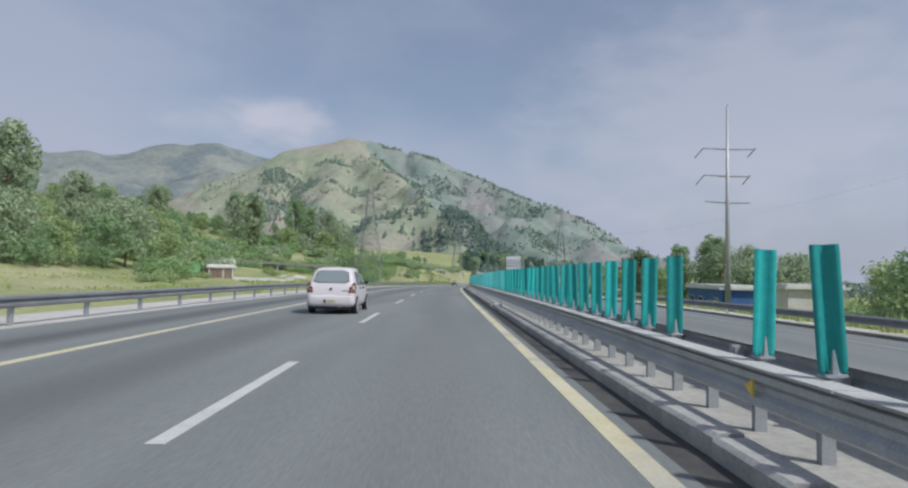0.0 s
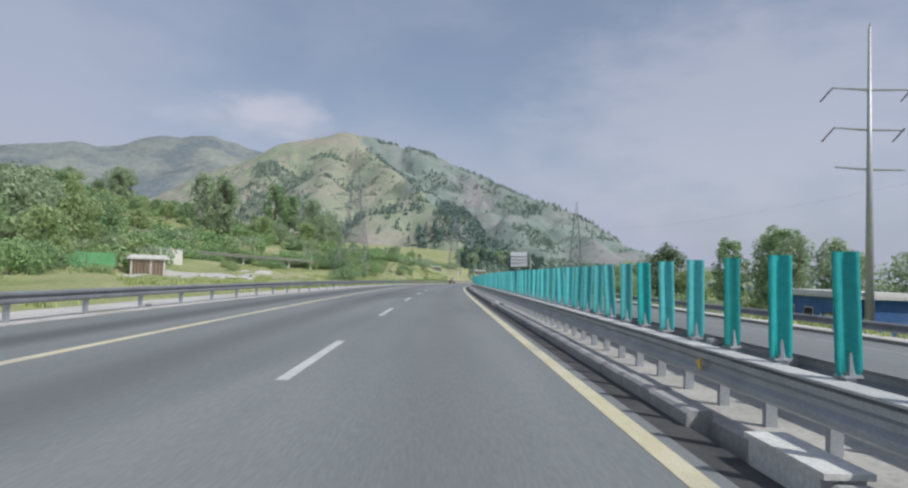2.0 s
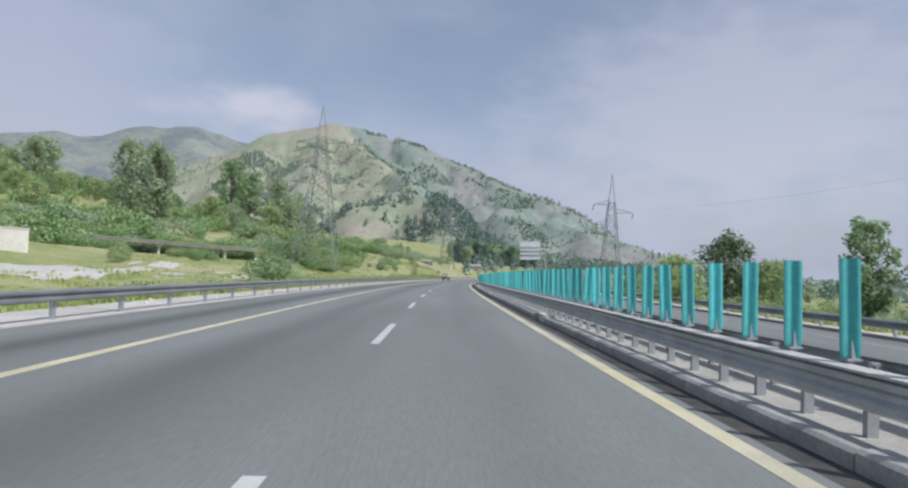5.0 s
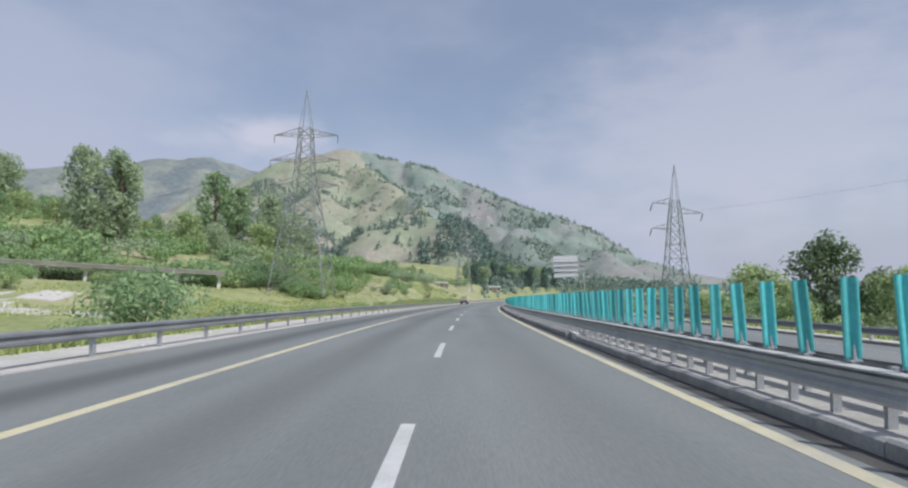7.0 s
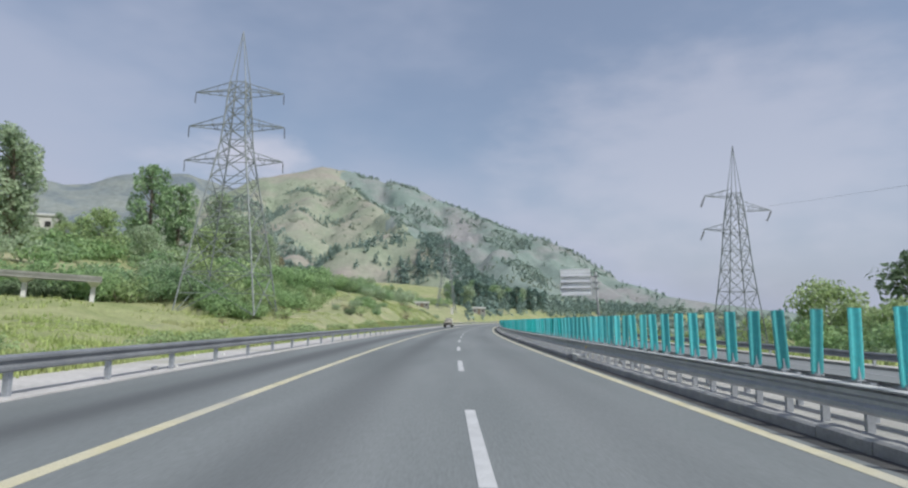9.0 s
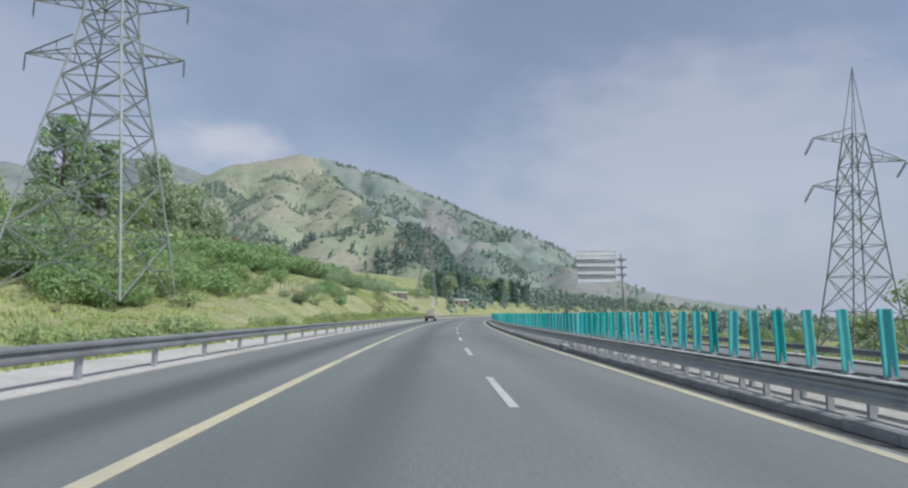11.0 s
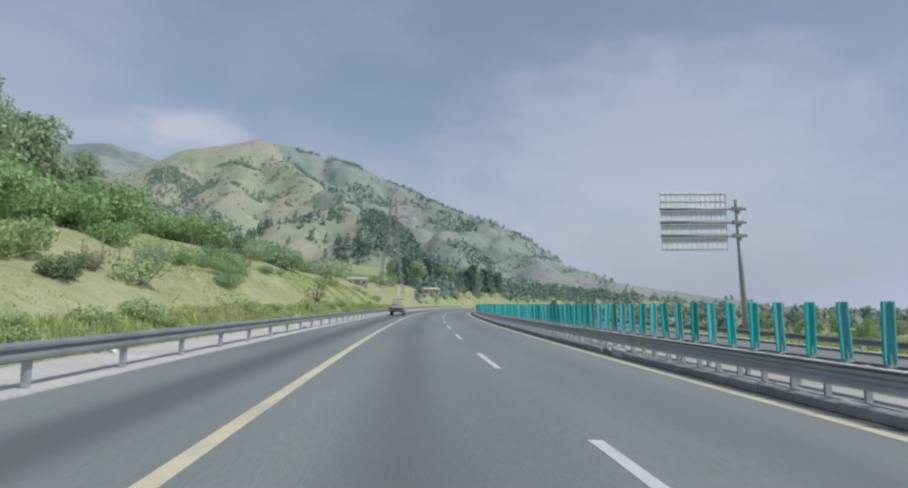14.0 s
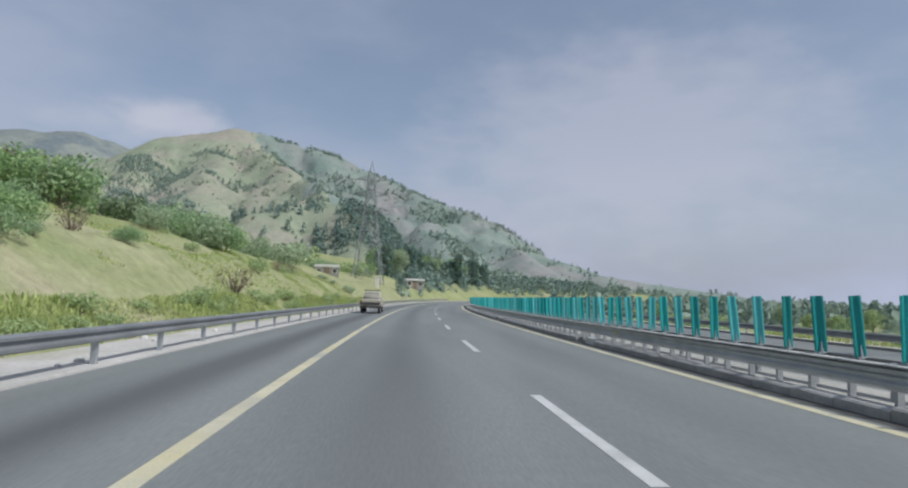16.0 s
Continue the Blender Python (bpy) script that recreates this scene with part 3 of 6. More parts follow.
FAR_RIDGE = [(-2300, 1900, 300), (-1400, 2100, 335), (-1033, 2231, 392), (-896, 2400, 440), (-679, 2577, 500), (-505, 2618, 468), (-200, 2700, 380), (300, 2800, 200)]
NEAR_RIDGE = [(-900, 300, 150), (-640, 560, 105), (-470, 760, 60), (-360, 960, 36), (-260, 1150, 15)]


def ridge_height(X, Y, ridge, fall, soft=30.0):
    best = np.full(X.shape, -1e9)
    for (ax, ay, ah), (bx, by, bh) in zip(ridge[:-1], ridge[1:]):
        dx, dy = bx - ax, by - ay
        t = np.clip(((X - ax) * dx + (Y - ay) * dy) / (dx * dx + dy * dy), 0, 1)
        r = np.hypot(X - ax - t * dx, Y - ay - t * dy)
        best = np.maximum(best, ah + t * (bh - ah) - fall * (np.sqrt(r * r + soft * soft) - soft))
    return best


def hill_height(X, Y):
    """Ridges and spurs with gullies that run down between them."""
    wx, wy = X + 34 * fbm(X / 130, Y / 130, 3, 23), Y + 34 * fbm(X / 130, Y / 130, 3, 27)
    h = ridge_height(wx, wy, PEAK_RIDGE, 0.62)
    for spur, fall, soft in ((SPUR, 0.66, 16), (SPUR_WEST, 0.62, 18), (SPUR_MID, 0.60, 14), (SPUR_FOOT, 0.62, 18), (SPUR_EAST, 0.62, 14), (SPUR_LAST, 0.60, 14)):
        h = np.maximum(h, ridge_height(wx, wy, spur, fall, soft))
    top = np.interp(X, [-700, -313, -106, -34, 108, 204, 316, 404, 470, 640], [130, 262, 352, 349, 288, 229, 146, 70, 27, 4])
    calm = 0.25 + 0.75 * step(top - h, 4, 40)
    gully = 1 - np.abs(fbm(X / 95, Y / 190, 4, 31)) * 3.2
    west = 1 - 0.45 * step(-X, -40, 60)
    rough = fbm(X / 150, Y / 150, 5, 21) * 14 - np.clip(gully, 0, 1) ** 2 * 17 * west + 5 - np.abs(fbm(X / 40, Y / 70, 3, 37)) * 7 * west
    return h + rough * step(h, -6, 55) * calm


def ground_z(X, Y):
    """Height of the land at places in the plan."""
    X, Y = np.asarray(X, float), np.asarray(Y, float)
    s, d = road_coords(X, Y)
    far = np.hypot(X - 15, Y - 120).ravel()
    z = level(np.clip(s, -60, 520)) + bank(s, d) * (1 - step(far, 500, 1100)) - 6 * step(far, 500, 1500)
    return z.reshape(X.shape)


def sheet(name, x0, x1, y0, y1, cell, height, material, label):
    X, Y = np.meshgrid(np.arange(x0, x1, cell), np.arange(y0, y1, cell))
    Z = height(X, Y)
    return tagged(new(name, grid_mesh(name, np.stack([X, Y, np.maximum(Z, -30)], -1), material)), label, "hill", kind="structure")


hill = sheet("hill", -800, 800, 480, 2000, 8.0, hill_height, HILLSIDE, "sunlit hill of dry yellow-green grass with dark scrub")


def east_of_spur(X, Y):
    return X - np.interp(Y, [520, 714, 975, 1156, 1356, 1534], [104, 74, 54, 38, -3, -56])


# Faces east of the spur take the copy with shade in its colour
hill.data.materials.append(HILLSIDE_EAST_DIMMED)
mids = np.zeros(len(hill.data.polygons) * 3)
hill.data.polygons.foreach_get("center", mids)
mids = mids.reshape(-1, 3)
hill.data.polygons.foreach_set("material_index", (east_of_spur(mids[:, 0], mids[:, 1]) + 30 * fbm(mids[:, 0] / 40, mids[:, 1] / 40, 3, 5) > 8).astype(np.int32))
sheet("hill_far", -2600, 700, 1700, 3400, 22.0, lambda X, Y: ridge_height(X, Y, FAR_RIDGE, 0.42) + fbm(X / 260, Y / 260, 5, 51) * 60, FAR_HILL_HAZED, "distant hazy wooded mountain ridge")
sheet("hill_near", -1100, -120, 200, 1300, 10.0, lambda X, Y: ridge_height(X, Y, NEAR_RIDGE, 0.36) + fbm(X / 120, Y / 120, 5, 61) * 22, HILLSIDE, "low wooded hillside behind the trees")


# ------------------------------------------------------------------ plants
def leaf_cloud(rng, centres, radii, count, size, squash=0.8):
    """Small bent leaves scattered through lumps of a crown."""
    V, F = [], []
    w = np.array(radii) ** 2
    pick = rng.choice(len(centres), count, p=w / w.sum())
    C, R = np.array(centres)[pick], np.array(radii)[pick]
    way = rng.normal(size=(count, 3))
    way /= np.linalg.norm(way, axis=1)[:, None]
    rad = R * (0.45 + 0.62 * rng.random(count) ** 0.6)
    P = C + way * rad[:, None] * np.array([1, 1, squash])
    nrm = way * 0.7 + rng.normal(size=(count, 3)) * 0.6 + np.array([0, 0, 0.35])
    nrm /= np.linalg.norm(nrm, axis=1)[:, None]
    t = np.cross(nrm, rng.normal(size=(count, 3)))
    t /= np.linalg.norm(t, axis=1)[:, None]
    b = np.cross(nrm, t)
    L = size * (0.6 + 0.8 * rng.random(count))[:, None]
    quad = np.stack([P - t * L, P - b * L * 0.42 + nrm * L * 0.12, P + t * L, P + b * L * 0.42 + nrm * L * 0.12], 1)
    return quad.reshape(-1, 3), np.arange(count * 4).reshape(-1, 4)


def quads_mesh(name, V, F, material):
    me = bpy.data.meshes.new(name)
    me.from_pydata(V.tolist(), [], F.tolist())
    me.materials.append(material)
    return me


def tree(seed, height, spread, lean, leaf, count, leaf_size, label, crown_from=0.3, lumps=16, upright=1.0):
    """A tapered trunk with limbs and a crown of leaf clumps."""
    rng = np.random.default_rng(seed)
    root = thing("tree", label, "tree")
    wood = Shape()
    top = Vector((lean * height, 0, height * 0.9))
    pts = [Vector((0, 0, -0.3)), Vector((lean * height * 0.3 + rng.normal() * 0.1, rng.normal() * 0.15, height * 0.35)),
           Vector((lean * height * 0.6, rng.normal() * 0.25, height * 0.65)), top]
    rad = [height * 0.020, height * 0.015, height * 0.010, height * 0.003]
    for i in range(3):
        wood.strut(pts[i], pts[i + 1], rad[i], rad[i + 1], 7)
    centres, radii = [], []
    for i in range(lumps):
        f = crown_from + (1 - crown_from) * (i + 0.5) / lumps
        trunk = Vector((lean * height * f, 0, height * f * 0.93))
        ang = i * 2.4 + rng.normal() * 0.5
        wide = spread * (0.35 + 0.65 * math.sin(math.pi * min(1, max(0.0, (f - crown_from) / (1 - crown_from) * 0.86 + 0.14)))) ** upright
        tip = trunk + Vector((math.cos(ang), math.sin(ang), 0.35)) * wide * (0.35 + 0.6 * rng.random())
        wood.strut(trunk - Vector((0, 0, height * 0.06)), tip, height * 0.006, height * 0.002, 5)
        centres.append(tuple(tip))
        radii.append(spread * (0.26 + 0.2 * rng.random()))
    centres.append(tuple(top))
    radii.append(spread * 0.3)
    part("trunk", wood, BARK, root)
    V, F = leaf_cloud(rng, centres, radii, count, leaf_size, 0.85)
    part("crown", quads_mesh("crown", V, F, leaf), leaf, root)
    return root


def bush(seed, height, wide, leaf, count, leaf_size, label, name="bush", wild=0):
    rng = np.random.default_rng(seed)
    root = thing(name, label, "bush")
    wood = Shape()
    centres, radii = [], []
    for i in range(9):
        ang, far = i * 2.4, wide * 0.5 * math.sqrt(rng.random())
        tip = Vector((math.cos(ang) * far, math.sin(ang) * far, height * (0.35 + 0.4 * rng.random())))
        wood.strut((tip.x * 0.15, tip.y * 0.15, -0.15), tip, 0.03, 0.012, 4)
        centres.append(tuple(tip))
        radii.append(height * (0.28 + 0.14 * rng.random()))
    for i in range(wild):
        ang, far = rng.random() * 6.28, wide * 0.6 * math.sqrt(rng.random())
        wood.strut((0, 0, -0.1), (math.cos(ang) * far, math.sin(ang) * far, height * (0.6 + 0.4 * rng.random())), 0.022, 0.006, 4)
    part("branchwork", wood, BARK, root)
    V, F = leaf_cloud(rng, centres, radii, count, leaf_size, 0.9)
    V[:, 2] = np.maximum(V[:, 2], 0.02)
    part("foliage", quads_mesh("foliage", V, F, leaf), leaf, root)
    return root


TREES = {
    "tall": tree(11, 16.0, 3.4, 0.02, LEAF_GREY, 3500, 0.315, "tall grey-green roadside tree with an airy crown", 0.16, 40, 0.6),
    "tall_b": tree(12, 15.0, 3.0, -0.03, LEAF, 3200, 0.32, "tall dark green slender tree with a dense crown", 0.12, 36, 0.6),
    "round": tree(13, 8.0, 3.4, 0.03, LEAF, 2600, 0.255, "round dark green tree in the grass", 0.2, 26),
    "round_b": tree(14, 7.5, 3.2, -0.02, LEAF_GREY, 2500, 0.255, "round grey-green tree with an uneven crown", 0.18, 26),
    "light": tree(15, 7.0, 3.1, 0.0, LEAF_LIGHT, 2400, 0.24, "light green leafy tree in sunlight", 0.15, 24),
    "pine": tree(17, 12.0, 2.3, 0.0, LEAF_PINE, 1700, 0.40, "dark blue-green conifer at the foot of the hill", 0.06, 26, 0.45),
    "dark": tree(18, 10.0, 3.6, 0.02, LEAF_DARK, 3000, 0.28, "dense dark green tree beyond the road", 0.16, 30),
    "brown": tree(16, 6.5, 2.4, 0.02, LEAF_BROWN, 1500, 0.24, "half-dry tree with brownish leaves", 0.25, 14),
}
BUSHES = {
    "dark": bush(27, 2.6, 3.2, LEAF_DARK, 1500, 0.16, "dark green bush in the shade of others"),
    "lush": bush(26, 3.0, 4.4, LEAF_LUSH, 1900, 0.17, "lush bright green bush on the grass bank"),
    "green": bush(21, 2.8, 3.4, LEAF, 1800, 0.135, "dense dark green bush on grass"),
    "light": bush(22, 2.2, 3.0, LEAF_LIGHT, 1500, 0.125, "light green leafy bush on grass"),
    "grey": bush(23, 2.5, 3.0, LEAF_GREY, 2000, 0.10, "grey-green bush on the grass bank"),
    "bare": bush(25, 1.7, 1.9, LEAF_BROWN, 170, 0.09, "thin half-bare shrub on the grass bank", wild=26),
    "low": bush(24, 1.1, 1.6, LEAF_LIGHT, 420, 0.10, "low yellow-green shrub in the grass"),
}
used = set()


def tallness(ob):
    return max(v.co.z for child in ob.children for v in child.data.vertices)


FULL = {**{k: tallness(o) for k, o in TREES.items()}, **{"-" + k: tallness(o) for k, o in BUSHES.items()}}


def plant(kind, s, d, height, turn=0.0, sink=0.1):
    """Sets a tree or bush of that height on the land."""
    proto = TREES[kind] if kind in TREES else BUSHES[kind[1:]]
    full = FULL[kind]
    size = height / full
    m = on_road(s, d, 0, turn, size if kind not in used else size / proto.scale.x)
    m.translation.z = land(s, d) - sink
    if kind not in used:
        used.add(kind)
        proto.matrix_world = m
        return proto
    return copy_thing(proto, m)


rnd = random.Random(5)


class Thicket:
    """Many far bushes that nobody could count, joined into one mesh."""

    def __init__(self):
        self.parts = {}

    def add(self, kind, s, d, height, sink=0.3):
        proto = BUSHES[kind]
        foliage = [c for c in proto.children if c.name.startswith("foliage")][0].data
        if kind not in self.parts:
            co = np.zeros(len(foliage.vertices) * 3)
            foliage.vertices.foreach_get("co", co)
            co = co.reshape(-1, 4, 3)[::4]
            mid = co.mean(1, keepdims=True)
            self.parts[kind] = (mid + (co - mid) * 1.8, foliage.materials[0], [])
        leaves, _, done = self.parts[kind]
        size, a = height / FULL["-" + kind], rnd.uniform(0, 6.283)
        turn = np.array([[math.cos(a), math.sin(a), 0], [-math.sin(a), math.cos(a), 0], [0, 0, 1]])
        base = spot_xyz(s, d)
        base[2] = land(s, d) - sink
        done.append(leaves @ turn * size + base)

    def build(self, name, label):
        V = np.concatenate([np.concatenate(p[2]) for p in self.parts.values()])
        slot = np.concatenate([np.full(sum(len(q) for q in p[2]), i) for i, p in enumerate(self.parts.values())])
        mats = [p[1] for p in self.parts.values()]
        me = quads_mesh(name, V.reshape(-1, 3), np.arange(len(V) * 4).reshape(-1, 4), mats[0])
        for m in mats[1:]:
            me.materials.append(m)
        me.polygons.foreach_set("material_index", slot.astype(np.int32))
        return tagged(new(name, me), label, "bushes", kind="stuff")



def group_of(rows):
    for kind, s, d, h in rows:
        plant(kind, s, d, h, rnd.uniform(0, 360))


# tall trees that stand out on the left of the road
group_of((("tall", 156.5, -58.5, 15.5), ("tall", 160, -55.5, 16), ("tall", 163, -57, 13), ("tall_b", 187, -54, 16.5), ("tall_b", 191, -51.5, 15), ("light", 168, -49.2, 7.5), ("tall", 197, -47, 15.5), ("tall", 203, -44, 13), ("tall", 209, -43, 10.5), ("round_b", 194, -45, 10.5), ("light", 200, -47, 9), ("round_b", 206, -44.5, 8.5), ("tall", 193.5, -43, 11.5), ("round_b", 211, -45, 8), ("tall", 200.5, -44.5, 12.5), ("light", 189, -45, 8), ("round", 214, -46, 7)))
group_of((("tall", 71, -51, 15), ("tall_b", 76, -54, 14), ("tall", 80, -48, 11), ("round_b", 84, -44, 9), ("round_b", 182, -97, 11), ("tall", 178, -95, 10.5), ("light", 186, -100, 9), ("tall", 226, -152, 13), ("light", 221, -150, 11), ("light", 231, -156, 12)))
group_of((("round", 68, -37, 7), ("round_b", 74, -38, 8), ("light", 88, -41, 7), ("round", 94, -42, 8), ("brown", 236, -56, 9), ("brown", 240, -54, 7.5), ("light", 64, -28, 5.2), ("round_b", 176, -48, 6)))
# trees beyond the opposite carriageway
group_of((("dark", 149, 44.5, 13.6), ("tall", 92, 42.5, 10.8), ("tall_b", 97.5, 44, 12.6), ("tall", 102, 44.5, 12.0), ("tall", 87, 44, 10.2), ("tall_b", 109, 42, 11.6), ("round_b", 105, 47, 9.5), ("round_b", 84, 44, 8.5), ("light", 137, 33.5, 6.3)))
group_of((("-lush", 141, 31.5, 4.8), ("light", 146, 35, 6.6), ("-lush", 133, 31, 4.2), ("light", 155.7, 38.7, 9.6), ("light", 136.5, 46, 8.5), ("dark", 144, 48, 9.0), ("-green", 131, 30, 3.4), ("round_b", 70, 42, 8), ("round", 40, 34, 6.6), ("light", 46, 37, 6), ("round_b", 36, 36, 6), ("light", 152, 30, 5), ("light", 128, 31, 4.5)))
# wooded slope on the left, seen over the first stretch
for i in range(64):
    s, d = rnd.uniform(110, 250), -rnd.uniform(66, 135)
    kind = rnd.choice(["light", "light", "light", "round_b", "round", "tall", "round_b"])
    plant(kind, s, d, rnd.uniform(4.0, 7) if kind[:4] != "tall" else rnd.uniform(6, 9), rnd.uniform(0, 360), 0.3)
# lush bushes along the top of the cutting and beside the channel
for i in range(34):
    s = rnd.uniform(136, 176)
    plant(rnd.choice(["-lush", "-lush", "-light", "-light"]), s, -rnd.uniform(17.0, 23) - 0.03 * (s - 128), rnd.uniform(1.6, 2.5), rnd.uniform(0, 360), 0.3)
for i in range(22):
    s = rnd.uniform(132, 215)
    plant(rnd.choice(["-lush", "-green", "-light"]), s, -rnd.uniform(22, 30), rnd.uniform(2.4, 3.8), rnd.uniform(0, 360), 0.3)
# belt of scrub and small trees along the left
belt = Thicket()
for i in range(110):
    s = rnd.uniform(84, 300)
    d = -rnd.uniform(24, 44) + 5.0 * float(step(np.array(s), 160, 200))
    if 96 < s < 146 and d > -44:
        d -= 16
    belt.add(rnd.choice(["green", "lush", "light", "grey", "lush"]), s, d, rnd.uniform(2.2, 3.8))
for i in range(70):
    belt.add(rnd.choice(["lush", "light", "green", "grey"]), rnd.uniform(100, 230), -rnd.uniform(40, 62), rnd.uniform(1.8, 3.4))
for i in range(420):
    s, d = rnd.uniform(96, 300), -rnd.uniform(46, 125)
    belt.add(rnd.choice(["lush", "light", "light", "grey", "lush"]), s, d, rnd.uniform(1.6, 3.6))
belt.build("scrub_belt", "belt of leafy green scrub along the left")
for i in range(34):
    s, d = rnd.uniform(48, 92), -rnd.uniform(34, 70)
    kind = rnd.choice(["round", "round_b", "light", "tall", "-green"])
    plant(kind, s, d, rnd.uniform(4, 8) if kind[0] != "-" else 3.2, rnd.uniform(0, 360), 0.3)
for i in range(46):
    s, d = rnd.uniform(190, 360), -rnd.uniform(50, 120)
    kind = rnd.choice(["round", "round_b", "light", "light", "tall", "round"])
    plant(kind, s, d, rnd.uniform(3.5, 6.5), rnd.uniform(0, 360), 0.3)
for i in range(24):
    plant(rnd.choice(["round", "light", "round_b"]), rnd.uniform(170, 340), rnd.uniform(38, 110), rnd.uniform(3.0, 6.0), rnd.uniform(0, 360), 0.3)
for i in range(34):
    s, d = rnd.uniform(15, 150), rnd.uniform(22, 34)
    plant(rnd.choice(["-green", "-light", "-grey"]), s, d, rnd.uniform(1.5, 2.6), rnd.uniform(0, 360), 0.3)
# bushes before the shelter and along the water channel
group_of((("-green", 60, -27.5, 2.0), ("-light", 63.5, -28, 1.4), ("-green", 66, -28.5, 2.2), ("-light", 112, -33, 1.6), ("-light", 107, -30, 1.2), ("-light", 48, -20.5, 1.5), ("-lush", 53, -22.5, 2.4), ("-light", 43, -19, 1.2), ("-green", 57, -24, 2.2), ("-light", 66, -25, 1.3)))
# bushes of the grass bank
group_of((("-green", 90.1, -10.5, 2.3), ("-dark", 156.4, -12.6, 0.95), ("-bare", 190, -11.0, 1.7), ("-low", 130, -10.5, 1.0), ("-green", 190.7, -21.2, 3.0), ("-dark", 201.8, -22.8, 2.4), ("-lush", 188, -23, 2.6), ("-green", 193.5, -22.5, 2.7), ("round", 272, -42, 6.2)))
group_of((("-lush", 172.5, -13.6, 1.1), ("-green", 174.5, -13.0, 1.0), ("-light", 172, -12.3, 0.8), ("-lush", 176.8, -14.2, 1.2), ("-green", 170.5, -12.2, 0.9), ("-green", 183, -13.4, 0.8), ("-lush", 169.5, -14.5, 1.1), ("-grey", 178, -22.5, 2.2), ("-green", 181, -23, 2.4), ("-green", 214, -19.5, 2.6), ("-green", 212, -23, 3.0), ("-grey", 199, -19.5, 1.8), ("-green", 204, -20.5, 2.0), ("-grey", 166, -14, 1.4), ("-bare", 181, -14.5, 1.2), ("-green", 178, -15.5, 1.6)))
for i in range(80):
    s, d = rnd.uniform(70, 245), -rnd.uniform(9.3, 10.8)
    plant("-low", s, d, rnd.uniform(0.35, 0.85), rnd.uniform(0, 360), 0.05)
for i in range(26):
    s, d = rnd.uniform(110, 240), -rnd.uniform(11, 18)
    plant(rnd.choice(["-low", "-grey", "-bare"]), s, d, rnd.uniform(0.5, 1.1), rnd.uniform(0, 360), 0.05)


def plant_xy(kind, x, y, height):
    s, d = (float(v[0]) for v in road_coords([x], [y]))
    ob = plant(kind, s, d, height, rnd.uniform(0, 360), 0.4)
    ob.location = (x, y, max(float(ground_z(np.array([x]), np.array([y]))[0]), float(hill_height(np.array([x]), np.array([y]))[0])) - 0.5)
    return ob


# conifers and trees at the foot of the hill, on both sides of the road
count = 0
while count < 80:
    x, y = rnd.uniform(30, 190), rnd.uniform(320, 560)
    side = float(road_coords([x], [y])[1][0])
    if -24 < side < 26 or x < 33 + 0.12 * (y - 240) or x > 62 + 0.28 * (y - 240) or rnd.random() > 0.45 + 1.1 * float(fbm(np.array([x / 45]), np.array([y / 45]), 3, 91)[0]):
        continue
    plant_xy(rnd.choice(["pine", "pine", "pine", "round", "pine", "round_b"]), x, y, rnd.uniform(6, 13))
    count += 1
# low growth beyond the opposite carriageway and round the far end of the road
low = Thicket()
for i in range(60):
    low.add(rnd.choice(["lush", "light", "light", "grey", "green"]), rnd.uniform(150, 340), rnd.uniform(20.5, 66), rnd.uniform(1.0, 3.0))
for i in range(40):
    low.add(rnd.choice(["green", "light", "grey"]), rnd.uniform(60, 160), rnd.uniform(34, 70), rnd.uniform(2.0, 3.6))
low.build("low_scrub", "low green scrub beyond the opposite carriageway")
# growth before, under and behind the raised channel; its last spans stay open
# Dark-leaved bushes behind the deck are added to stand in for the shade below
for along, off, kind, h in ((6.2, 3.0, "-green", 1.4), (7.6, 4.2, "-lush", 1.6), (9.0, 3.2, "-green", 1.5), (10.3, 4.6, "-light", 1.3), (16.5, 3.0, "-lush", 1.7), (18.4, 3.8, "-green", 1.6), (21, 3.2, "-lush", 2.0), (24, 3.0, "-light", 2.0),
                            (1.2, -3.4, "-dark", 1.5), (2.8, -3.0, "-dark", 1.7), (4.6, -3.2, "-dark", 1.9), (10.8, -3.0, "-dark", 1.9), (12.6, -3.2, "-dark", 2.0), (14.4, -3.0, "-dark", 2.0), (16.4, -3.2, "-dark", 2.2), (19, -3.0, "-dark", 2.2)):
    plant(kind, 131.1 - 0.477 * along - 0.879 * off, -25.4 - 0.879 * along + 0.477 * off, h, rnd.uniform(0, 360), 0.2)
for k in range(14):
    along = -7 + 2.7 * k
    plant(rnd.choice(["-lush", "-lush", "-green", "-light"]), 131.1 - 0.477 * along + 0.879 * 7.0, -25.4 - 0.879 * along - 0.477 * 7.0, rnd.uniform(2.2, 3.2), rnd.uniform(0, 360), 0.2)
# bright weeds that stand out in the grass behind the rail
group_of((("-low", 101, -11.2, 0.8), ("-low", 102, -11.6, 0.7), ("-low", 103.2, -11.0, 0.75), ("-low", 96, -10.2, 0.6), ("-low", 110, -10.8, 0.6), ("-low", 118, -11.5, 0.7)))


